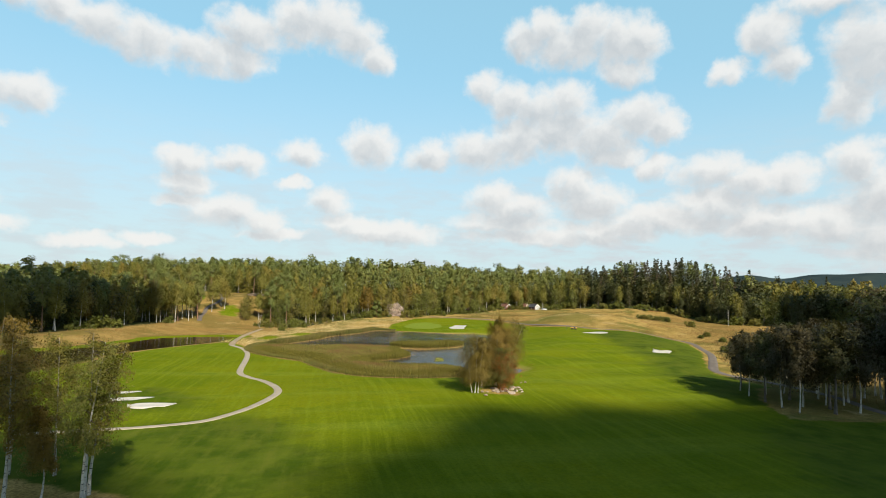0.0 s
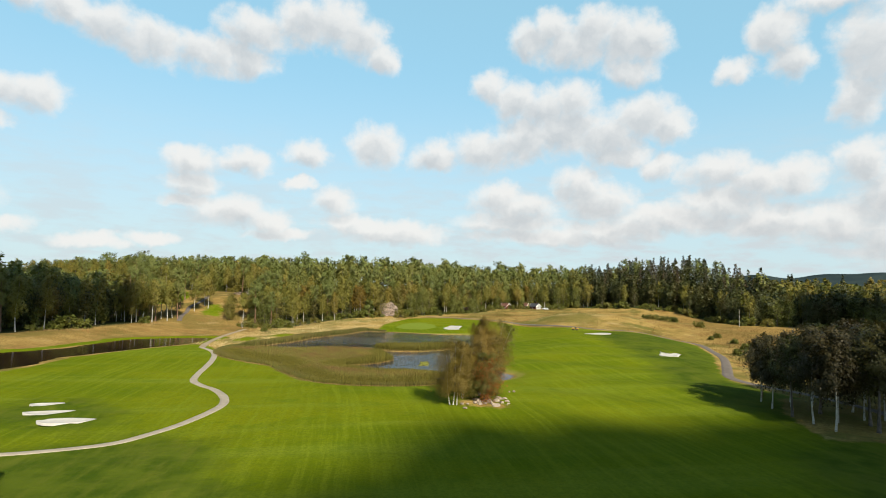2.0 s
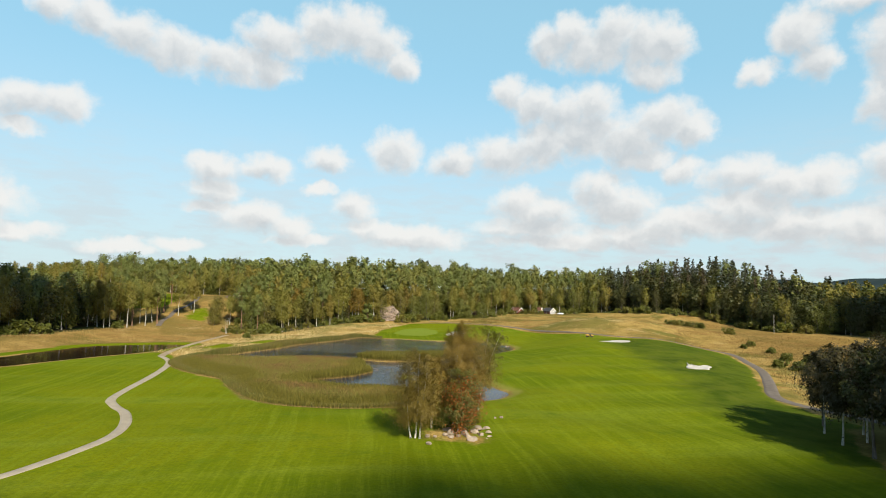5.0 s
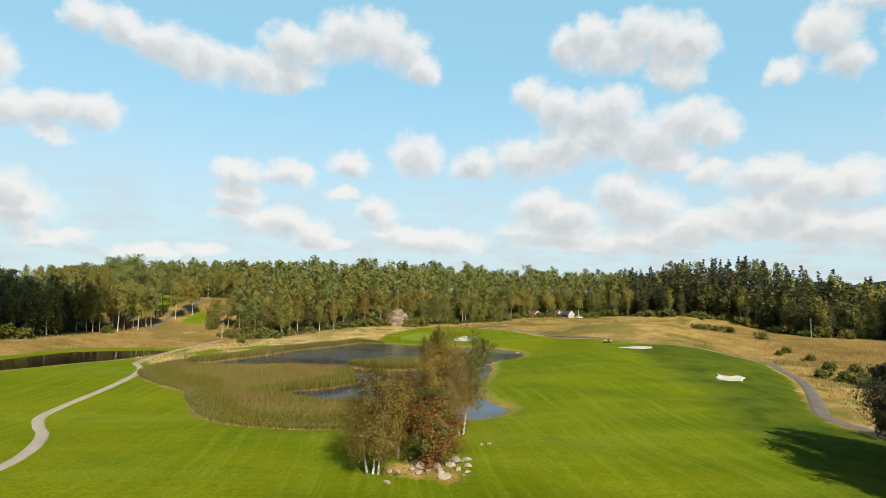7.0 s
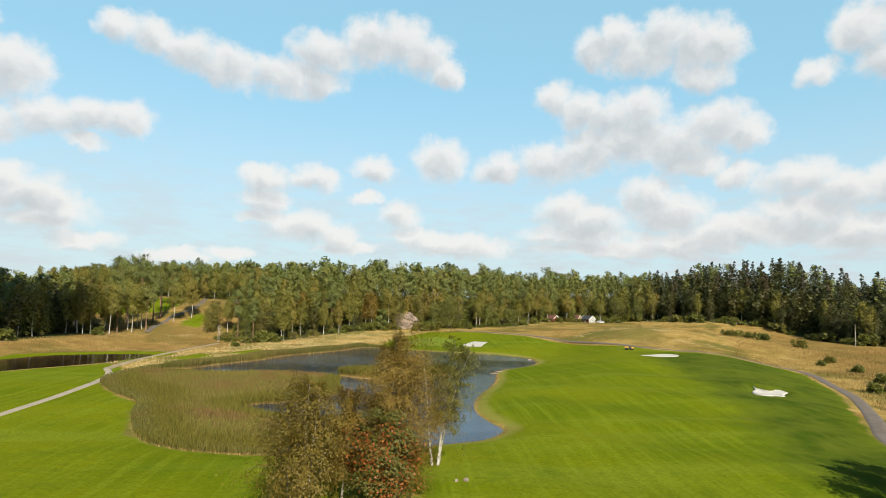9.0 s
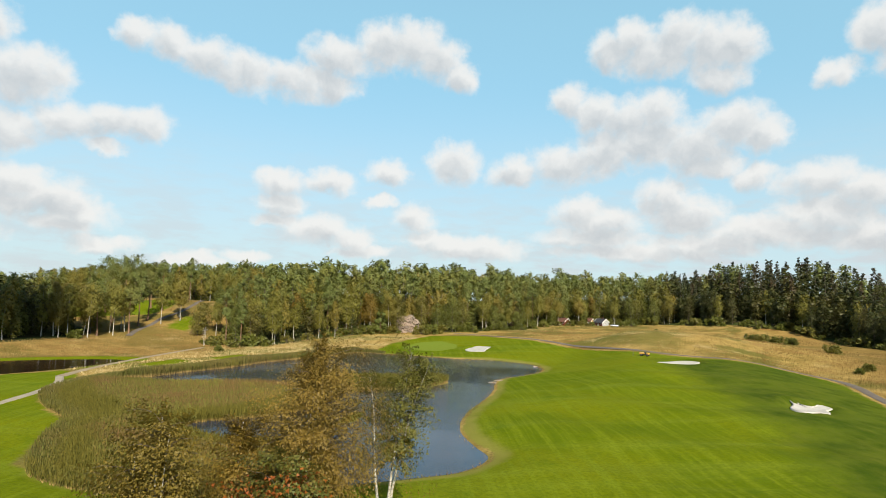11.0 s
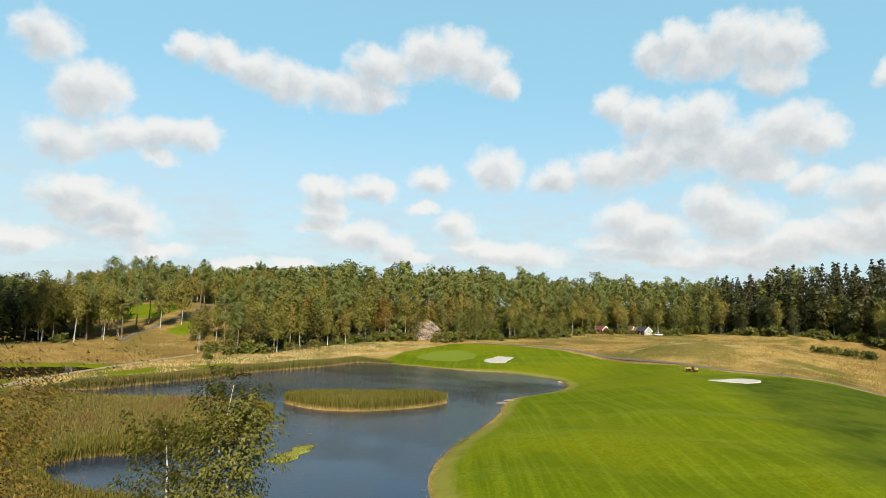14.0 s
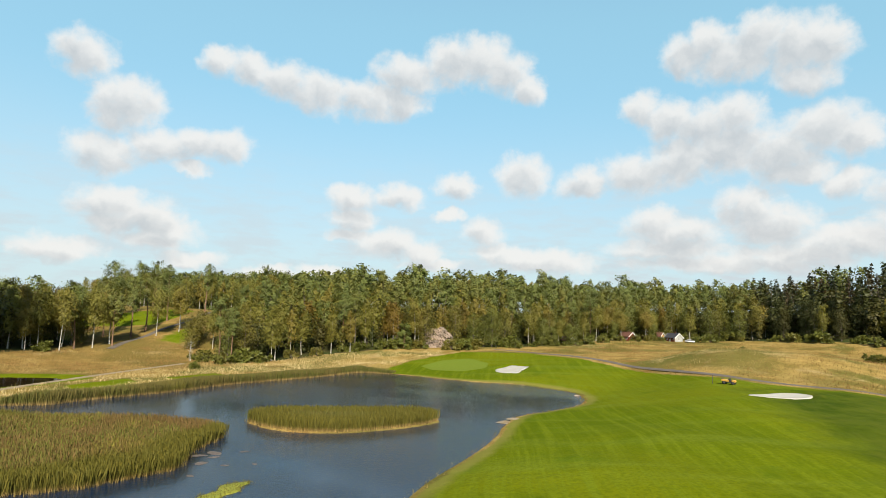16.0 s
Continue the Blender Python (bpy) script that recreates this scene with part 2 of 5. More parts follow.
def plain(name, a, c, scale, rough=0.85, detail=5, relief=0.3, size=0.03, spec=0.3, metal=0.0):
    m, t, b = material(name, rough, spec)
    p = place(t)
    k = mix(t, ramp(t, noise_tex(t, p, scale, detail, 0.65), 0.3, 0.7), a, c)
    k = mix(t, ramp(t, noise_tex(t, p, scale * 9, 3, 0.6), 0.5, 0.75, 0, 0.35), k, tuple(v * 0.6 for v in a))
    link(t, k, b.inputs["Base Color"])
    b.inputs["Metallic"].default_value = metal
    if relief:
        bump(t, b, noise_tex(t, p, scale * 5, 5, 0.6), relief, size)
    return m


def leaf_material(name, a, c, e, through_light=0.34):
    """Leaves that differ one by one, and tree by tree."""
    m, t, b = material(name, 0.55, 0.25)
    geo, inf = t.nodes.new("ShaderNodeNewGeometry"), t.nodes.new("ShaderNodeObjectInfo")
    tint = maths(t, "FRACT", maths(t, "ADD", attribute(t, "tint").outputs["Fac"], inf.outputs["Random"]))
    r = geo.outputs["Random Per Island"]
    k = mix(t, ramp(t, r, 0.05, 0.95, smooth=False), a, c)
    k = mix(t, ramp(t, tint, 0.45, 1.0, 0, 0.85), k, e)
    k = mix(t, ramp(t, noise_tex(t, geo.outputs["Position"], 0.55, 2, 0.5), 0.45, 0.7, 0, 0.3), k, tuple(v * 0.65 for v in a))
    link(t, k, b.inputs["Base Color"])
    tr, ms = t.nodes.new("ShaderNodeBsdfTranslucent"), t.nodes.new("ShaderNodeMixShader")
    link(t, k, tr.inputs["Color"])
    ms.inputs[0].default_value = through_light
    link(t, b.outputs[0], ms.inputs[1]), link(t, tr.outputs[0], ms.inputs[2])
    link(t, ms.outputs[0], t.nodes["Material Output"].inputs[0])
    return m


def birch_bark():
    m, t, b = material("birch_bark", 0.7)
    p = place(t)
    k = mix(t, ramp(t, noise_tex(t, p, 1.4, 4, 0.6), 0.4, 0.7), (0.368, 0.344, 0.296), (0.24, 0.216, 0.176))
    bands = noise_tex(t, vmath(t, "MULTIPLY", p, (2.0, 2.0, 5.5)), 1.0, 4, 0.7)
    k = mix(t, ramp(t, bands, 0.56, 0.64), k, (0.028, 0.024, 0.0216))
    link(t, k, b.inputs["Base Color"])
    return m


def water_material(name, a, c, strength):
    m, t, b = material(name, 0.06, 0.5)
    p = place(t)
    link(t, mix(t, ramp(t, noise_tex(t, p, 0.05, 3), 0.4, 0.7), a, c), b.inputs["Base Color"])
    b.inputs["IOR"].default_value = 1.33
    wind = ramp(t, noise_tex(t, vmath(t, "MULTIPLY", p, (0.02, 0.035, 0)), 1.0, 3, 0.6), 0.35, 0.62, 0.25, 1.0)
    h = maths(t, "MULTIPLY", noise_tex(t, vmath(t, "MULTIPLY", p, (1.1, 2.0, 1)), 1.6, 4, 0.6), wind)
    bump(t, b, h, strength, 0.15)
    return m


def reed_material(name, tip, mid, foot):
    m, t, b = material(name, 0.7, 0.2)
    geo = t.nodes.new("ShaderNodeNewGeometry")
    h = attribute(t, "rise").outputs["Fac"]
    r = geo.outputs["Random Per Island"]
    p = geo.outputs["Position"]
    top = mix(t, ramp(t, maths(t, "ADD", noise_tex(t, p, 0.06, 4, 0.62), maths(t, "MULTIPLY", r, 0.12)), 0.50, 0.62), mid, tip)
    top = mix(t, ramp(t, maths(t, "ADD", noise_tex(t, vmath(t, "ADD", p, (37, 11, 0)), 0.05, 4, 0.6), maths(t, "MULTIPLY", r, 0.10)), 0.60, 0.70, 0, 0.8), top, tuple(v * q for v, q in zip(mid, (1.6, 1.35, 1.2))))
    lush = ramp(t, maths(t, "ADD", attribute(t, "lush").outputs["Fac"], maths(t, "MULTIPLY", maths(t, "SUBTRACT", noise_tex(t, p, 0.16, 4, 0.6), 0.5), 1.1)), 0.25, 0.75)
    top = mix(t, lush, top, mix(t, r, (0.0704, 0.064, 0.0064), (0.0976, 0.08, 0.0104)))
    k = mix(t, ramp(t, h, 0.08, 0.40), foot, top)
    k = mix(t, maths(t, "MULTIPLY", maths(t, "SUBTRACT", 1.0, lush), maths(t, "MULTIPLY", ramp(t, h, 0.60, 0.80), ramp(t, r, 0.4, 0.45, 0.0, 0.8))), k, tip)
    k = mix(t, ramp(t, maths(t, "FRACT", maths(t, "MULTIPLY", r, 7.3)), 0.0, 1.0, 0.0, 0.6), k, tuple(v * 0.45 for v in mid))
    link(t, k, b.inputs["Base Color"])
    return m


def straw_material(name, tip, mid, foot):
    m, t, b = material(name, 0.8, 0.1)
    geo = t.nodes.new("ShaderNodeNewGeometry")
    p = geo.outputs["Position"]
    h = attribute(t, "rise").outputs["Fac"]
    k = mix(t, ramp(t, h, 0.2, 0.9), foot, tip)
    k = mix(t, ramp(t, noise_tex(t, p, 0.05, 5, 0.65), 0.45, 0.54, 0, 0.85), k, (0.092, 0.088, 0.0176))
    k = mix(t, ramp(t, noise_tex(t, vmath(t, "ADD", p, (71, 33, 0)), 0.09, 5, 0.65), 0.49, 0.60, 0, 0.8), k, (0.352, 0.272, 0.12))
    k = mix(t, ramp(t, noise_tex(t, vmath(t, "ADD", p, (11, 93, 0)), 0.07, 4, 0.6), 0.47, 0.57, 0, 0.85), k, (0.16, 0.08, 0.0256))
    k = mix(t, ramp(t, noise_tex(t, vmath(t, "ADD", p, (23, 57, 0)), 0.21, 5, 0.7), 0.50, 0.62, 0, 0.7), k, (0.085, 0.080, 0.020))
    at = t.nodes.new("ShaderNodeSeparateXYZ")
    link(t, p, at.inputs[0])
    k = mix(t, ramp(t, maths(t, "ADD", at.outputs[0], maths(t, "MULTIPLY", noise_tex(t, p, 0.22, 5, 0.65), 40)), -92, -112, 0, 0.42), k, (0.19, 0.108, 0.036))
    k = mix(t, ramp(t, maths(t, "ADD", at.outputs[0], maths(t, "MULTIPLY", noise_tex(t, p, 0.12, 5, 0.65), 40)), 78, 100, 0, 0.62), k, (0.150, 0.094, 0.030))
    pale = maths(t, "MULTIPLY", ramp(t, at.outputs[0], -132, -108), ramp(t, at.outputs[0], -50, -64))
    pale = maths(t, "MULTIPLY", pale, ramp(t, noise_tex(t, vmath(t, "ADD", p, (5, 41, 0)), 0.10, 5, 0.65), 0.34, 0.56, 0.0, 0.8))
    k = mix(t, pale, k, (0.52, 0.41, 0.21))
    k = mix(t, ramp(t, geo.outputs["Random Per Island"], 0.2, 1.0, 0.0, 0.6), k, tuple(v * 0.45 for v in mid))
    link(t, k, b.inputs["Base Color"])
    return m


GROUND = ground_material()
WATER = water_material("pond_water", (0.007, 0.016, 0.033), (0.011, 0.017, 0.027), 0.45)
STILL_WATER = water_material("still_brown_water", (0.012, 0.008, 0.005), (0.018, 0.011, 0.006), 0.08)
SAND = plain("bunker_sand", (0.336, 0.32, 0.284), (0.288, 0.268, 0.232), 0.6, relief=0.25, size=0.05)
ASPHALT = plain("path_gravel_asphalt", (0.084, 0.0704, 0.0576), (0.116, 0.0976, 0.08), 0.5, relief=0.2, size=0.02, spec=0.08)
GRAVEL = plain("pale_gravel", (0.250, 0.212, 0.155), (0.195, 0.165, 0.120), 0.5, relief=0.2, size=0.02)
DIRT = plain("dry_track_soil", (0.224, 0.176, 0.112), (0.168, 0.124, 0.072), 0.4)
ROCK = plain("granite", (0.250, 0.185, 0.140), (0.115, 0.092, 0.072), 0.35, relief=0.6, size=0.2)
BOULDER = plain("grey_granite", (0.270, 0.215, 0.160), (0.150, 0.120, 0.092), 0.9, relief=0.6, size=0.1)
BIRCH = birch_bark()
PINE_BARK = plain("pine_bark", (0.192, 0.104, 0.056), (0.096, 0.064, 0.044), 1.2)
GREY_BARK = plain("grey_bark", (0.12, 0.096, 0.076), (0.06, 0.048, 0.04), 1.6)
DEAD_WOOD = plain("dead_wood", (0.368, 0.344, 0.296), (0.272, 0.248, 0.208), 1.6)
BIRCH_LEAF = leaf_material("birch_leaves", (0.1288, 0.1245, 0.0189), (0.1718, 0.1503, 0.0258), (0.1846, 0.1375, 0.024))
BRONZE_LEAF = leaf_material("bronze_birch_leaves", (0.124, 0.0834, 0.0109), (0.1786, 0.115, 0.0178), (0.119, 0.0952, 0.0149))
GREEN_LEAF = leaf_material("broad_leaves", (0.0826, 0.0949, 0.0149), (0.1197, 0.1197, 0.0198), (0.1362, 0.1115, 0.0198))
PINE_LEAF = leaf_material("pine_needles", (0.0754, 0.0943, 0.0181), (0.1094, 0.1207, 0.0257), (0.1132, 0.1094, 0.0196), 0.12)
SPRUCE_LEAF = leaf_material("spruce_needles", (0.0272, 0.0352, 0.0112), (0.0416, 0.0448, 0.0136), (0.068, 0.04, 0.0176), 0.10)
SILVER_LEAF = leaf_material("silver_birch_leaves", (0.0868, 0.0868, 0.0128), (0.1232, 0.1133, 0.0187), (0.1035, 0.0966, 0.0148))
# brown birch leaves of the grove, with cloud shade put into their colour
SHADED_BIRCH_LEAF = leaf_material("shaded_birch_leaves", (0.034, 0.028, 0.008), (0.050, 0.038, 0.011), (0.038, 0.033, 0.009))
ALDER_LEAF = leaf_material("alder_leaves", (0.0365, 0.0442, 0.0096), (0.0557, 0.0576, 0.0125), (0.0672, 0.0557, 0.0125))
ROWAN_LEAF = leaf_material("rowan_leaves", (0.070, 0.082, 0.013), (0.115, 0.095, 0.016), (0.150, 0.080, 0.016))
ROWAN_BERRY = leaf_material("rowan_red_leaves", (0.208, 0.056, 0.0112), (0.256, 0.092, 0.016), (0.176, 0.04, 0.0096))
REED = reed_material("reed_blades", (0.118, 0.068, 0.024), (0.108, 0.110, 0.018), (0.22, 0.145, 0.045))
REED_GREEN = reed_material("green_reed_blades", (0.096, 0.076, 0.020), (0.076, 0.080, 0.014), (0.26, 0.175, 0.062))
DRY_BLADE = straw_material("dry_grass_blades", (0.380, 0.268, 0.100), (0.288, 0.2, 0.064), (0.192, 0.132, 0.04))

# ---- plan ----
LEVEL = -1.03                    # water
BASIN = [(-11, 147), (-20, 139), (-28, 134), (-36, 132), (-44, 133), (-51, 138), (-60, 147), (-66, 154), (-78, 160), (-90, 169),
         (-96, 180), (-97, 192), (-96, 205), (-95, 217), (-94, 230), (-92, 243), (-88, 257), (-83, 272), (-72, 274), (-62, 273), (-56, 272),
         (-44, 272), (-37, 274), (-28, 271.5), (-20, 268), (-15.5, 260), (-14, 250), (-16.5, 240), (-20.5, 229), (-19.6, 218), (-18, 210),
         (-17, 198), (-16.6, 186), (-15.3, 176), (-12.8, 168), (-9, 161.5), (-6.3, 157), (-7.5, 151)]
SIDE_POND = [(-116, 90), (-119, 108), (-121, 120), (-120, 133), (-125, 147), (-122, 165), (-118, 187), (-117.5, 197), (-122, 213), (-133, 207),
             (-142, 196), (-142, 186), (-140, 165), (-145, 150), (-152, 120), (-150, 90)]
REED_MASS = [(-50, 190.5), (-47, 184), (-45, 180), (-41.6, 175.2), (-42.6, 169.5), (-43.4, 166), (-46.2, 162.3), (-49.3, 158.5), (-49.8, 154.8), (-47.5, 151.5), (-41, 149), (-36, 148.5), (-30, 149.5),
             (-24, 147.5), (-18.5, 141.5), (-24, 137), (-28, 134.5), (-36, 132.5), (-44, 133.5), (-51, 138.5), (-60, 147.5), (-66, 154.5), (-78, 160.5), (-90, 169.5), (-96, 178),
             (-90, 180), (-82, 180), (-74, 183), (-64, 188), (-56, 191.5)]
REED_STRIP = [(-80, 270), (-82.5, 252), (-85.5, 239), (-88, 227), (-87.5, 216), (-89, 207), (-90.5, 199), (-91, 191), (-97, 187), (-99, 192), (-99, 205), (-97, 217),
              (-95, 230), (-93, 243), (-90, 257), (-85, 275), (-73, 275.5), (-73, 273)]
ISLET = [(-54.3, 199.5), (-46, 197), (-38.6, 200), (-33.5, 206.5), (-30.3, 214), (-31, 217.5), (-36, 217), (-42, 213.5), (-48, 208), (-53, 203)]
WOOD_WEST = [(-192, 40), (-176, 150), (-172, 185), (-168, 215), (-170, 240), (-185, 258), (-230, 275), (-330, 300), (-460, 100), (-330, 0)]
WOOD_NORTH = [(-122, 264), (-116, 300), (-102, 320), (-92, 334), (-76, 352), (-55, 385), (-35, 425), (-12, 452), (12, 455), (30, 438), (60, 420), (85, 405),
              (98, 375), (106, 346), (128, 346), (175, 352), (235, 345), (300, 310), (440, 300), (520, 500), (320, 720), (-300, 720), (-440, 420),
              (-260, 345), (-188, 340), (-166, 332), (-150, 300), (-138, 272)]
CART_PATH_WEST = [(-72, 67), (-62, 71.5), (-56.5, 74.7), (-51.5, 79), (-50, 84), (-49.3, 90), (-49.8, 98), (-51.3, 104), (-55.2, 110.5), (-61, 117), (-66, 120.8),
                  (-71, 125.5), (-75.5, 134), (-80.5, 145), (-86, 156.5), (-92, 167), (-98, 175), (-105, 181)]
DIRT_TRACK = [(-105, 181), (-109, 189), (-114, 201), (-119.5, 215), (-124, 229), (-128, 243), (-131, 254)]
HILL_PATH = [(-163, 253), (-169, 263), (-173.7, 274), (-179, 285), (-179, 294), (-181, 302), (-187, 313), (-197, 326), (-206, 340)]
CART_PATH_EAST = [(72, 100), (62, 115), (60, 134), (54, 147), (47.5, 156), (45, 165), (48, 178), (52.5, 195), (56.5, 212), (59, 233), (60.8, 250), (60, 263),
                  (54.5, 272), (46, 277), (34, 277), (20, 281), (8, 289), (-9, 308), (-26, 325), (-52, 342), (-68, 346)]
MOWN = [(-170, -70), (66, -70), (62, 60), (60, 100), (56, 130), (46, 150), (43, 164), (46, 178), (50, 195), (54, 212), (56.5, 231), (58.2, 250), (57.3, 262),
        (52, 269.5), (45, 273), (33, 273), (19, 277), (6, 286), (-11, 305), (-28, 322), (-52, 338), (-74, 330), (-80, 300), (-76, 276), (-72, 270), (-20, 200),
        (-30, 130), (-51, 133), (-62, 145), (-67, 151), (-80, 158), (-90, 165), (-95, 172), (-103, 184), (-112, 188), (-115, 178), (-118, 165), (-121, 147), (-116, 130), (-113, 60)]
GREEN = [(-72, 292), (-71, 306), (-64, 314), (-55, 307), (-52, 297), (-56, 288), (-65, 286)]
TEES = [[(-109, 205), (-103, 204), (-105, 219), (-112, 222)], [(-107, 228), (-100, 226), (-99, 240), (-106, 242)], [(-62, 127), (-56, 124), (-52, 129), (-58, 133)]]


def sd(poly, x, y):
    """Distance to a closed outline, negative inside it."""
    p = np.array(poly, float)
    x, y = np.asarray(x, float), np.asarray(y, float)
    best, inside = np.full(x.shape, 1e9), np.zeros(x.shape, bool)
    for (ax, ay), (bx, by) in zip(p, np.roll(p, -1, 0)):
        dx, dy = bx - ax, by - ay
        k = np.clip(((x - ax) * dx + (y - ay) * dy) / (dx * dx + dy * dy + 1e-9), 0, 1)
        best = np.minimum(best, np.hypot(x - ax - k * dx, y - ay - k * dy))
        cross = (ay > y) != (by > y)
        with np.errstate(divide="ignore", invalid="ignore"):
            inside ^= cross & (x < (bx - ax) * (y - ay) / (by - ay + 1e-12) + ax)
    return np.where(inside, -best, best)


def line_distance(line, x, y):
    best = np.full(np.shape(x), 1e9)
    for (ax, ay), (bx, by) in zip(line, line[1:]):
        dx, dy = bx - ax, by - ay
        k = np.clip(((x - ax) * dx + (y - ay) * dy) / (dx * dx + dy * dy), 0, 1)
        best = np.minimum(best, np.hypot(x - ax - k * dx, y - ay - k * dy))
    return best


def ss(a, b, v):
    k = np.clip((v - a) / (b - a), 0, 1)
    return k * k * (3 - 2 * k)


def smooth(points, closed=False, n=5):
    """Catmull-Rom through the points."""
    p = np.array(points, float)
    m = len(p)
    out = []
    for i in range(m if closed else m - 1):
        a, b, c, d = (p[(i + k) % m] if closed else p[min(max(i + k, 0), m - 1)] for k in (-1, 0, 1, 2))
        for s in np.arange(n) / n:
            out.append(0.5 * (2 * b + (c - a) * s + (2 * a - 5 * b + 4 * c - d) * s * s + (3 * b - a - 3 * c + d) * s ** 3))
    if not closed:
        out.append(p[-1])
    return np.array(out)


BASIN_S, SIDE_S, ISLET_S = smooth(BASIN, True, 4), smooth(SIDE_POND, True, 4), smooth(ISLET, True, 4)


BUNKERS = [[(16.4, 255), (19.5, 258.5), (22.5, 262.5), (25.5, 264), (27.7, 262), (27, 258.5), (24.5, 255.5), (21, 254.2)],
           [(35.0, 199.6), (36.1, 202.7), (36.4, 205.9), (37.7, 203.3), (39.2, 203.0), (40.9, 205.4), (42.2, 203.0), (40.6, 200.8), (40.3, 197.6), (38.2, 197.6), (36.2, 196.9)],
           [(-48, 293.7), (-46.8, 300), (-46.5, 304.4), (-43, 303), (-39.6, 301.5), (-40.5, 296), (-39.6, 288.6), (-44.4, 289)],
           [(-81.6, 97.4), (-77.4, 99.6), (-76.8, 97.4), (-79.6, 95.8)], [(-77.6, 92.0), (-71.6, 95.2), (-70.4, 93.2), (-74.2, 90.8)],
           [(-71.4, 88.2), (-68.8, 90.4), (-63.9, 90.9), (-63.7, 89.4), (-66.0, 87.4), (-68.9, 86.8)]]
BUNKERS_S = [smooth(p, True, 5) for p in BUNKERS]


def height(x, y, hollow=True):
    """The ground's height over the plan."""
    x, y = np.asarray(x, float), np.asarray(y, float)
    z = 0.35 * np.sin(x * 0.045 + 0.6) * np.sin(y * 0.038 + 1.1) + 0.14 * np.sin(x * 0.11 + y * 0.07) * np.sin(y * 0.09 - x * 0.05 + 2)
    z = z * ss(500, 300, np.hypot(x, y - 150)) - 0.9 * ss(-28, -60, x)
    z = z + (4.2 * ss(270, 350, y) * ss(520, 380, np.abs(x)) + 2.2 * ss(360, 450, y)) * (1 - 0.22 * ss(95, 150, x))
    z = z + 3.5 * ss(150, 262, y) * ss(-13, 15, x) * ss(62, 34, x) * ss(420, 300, y)
    z = z - 1.0 * ss(48, 75, x) * ss(260, 180, y)
    # swells across the fairway
    z = z + 0.24 * np.sin(0.30 * y + 0.05 * x + 1.2 * np.sin(x * 0.09)) * ss(-14, 4, x) * ss(46, 34, x) * ss(90, 130, y) * ss(262, 215, y)
    # rolling rough east of the path
    z = z + ss(60, 85, x) * 0.9 * np.sin(x * 0.07 + y * 0.035) * np.sin(y * 0.06 + 0.5) * ss(420, 330, y)
    z = z + 2.4 * np.exp(-((x - 18) / 26) ** 2 - ((y - 318) / 20) ** 2) + 1.5 * np.exp(-((x - 58) / 20) ** 2 - ((y - 330) / 24) ** 2)
    z = z + 1.2 * np.exp(-((x + 84) / 7) ** 2 - ((y - 282) / 10) ** 2)
    # the wooded hill, and the bare slope that the track climbs
    dn, dw = -sd(WOOD_NORTH, x, y), -sd(WOOD_WEST, x, y)
    z = z + (11.4 * ss(2, 52, dn) + 5.0 * ss(55, 260, dn)) * (1 - 0.30 * ss(95, 150, x)) + 7.0 * ss(0, 110, dw)
    z = z + 11.5 * ss(244, 314, y) * ss(-128, -168, x) * ss(30, 0, dn) + 2.6 * ss(-146, -170, x) * ss(290, 250, y)
    z = z + 9.0 * np.exp(-((x - 85) / 50) ** 2 - ((y - 455) / 45) ** 2)
    # far ridges
    far = np.hypot(x, y - 150)
    ridge = 26 + 20 * np.sin(np.arctan2(x, y - 150) * 7 + 1.0) + 9 * np.sin(np.arctan2(x, y - 150) * 23)
    z = z + ss(900, 2600, far) * np.maximum(ridge, 4) 
    z = np.maximum(z, LEVEL + 0.22)
    for p in BUNKERS_S if hollow else ():
        c = p.mean(0)
        near = np.hypot(x - c[0], y - c[1]) < 24
        if near.any():
            d = np.where(near, sd(p, np.where(near, x, c[0]), np.where(near, y, c[1])), 99)
            z = z - 0.95 * ss(0.5, -0.9, d) + 0.5 * ss(5.0, 0.8, d) * ss(-3, 4, y - c[1]) * ss(0.0, 0.9, d)
    for pond, bank in ((BASIN_S, 9.0), (SIDE_S, 6.0)):
        d = sd(pond, x, y)
        k = np.clip(d / bank, 0, 1)
        k = k * (2 - k)
        z = np.where(d < 0, np.minimum(z, LEVEL + 0.28 * np.maximum(d, -5.0)), LEVEL + (z - LEVEL) * k)
    d = sd(ISLET_S, x, y)
    return np.where(d < 1.5, np.maximum(z, LEVEL + 0.16 - 0.35 * np.maximum(d, 0)), z)


def h1(x, y):
    return float(height(np.array([x]), np.array([y]))[0])


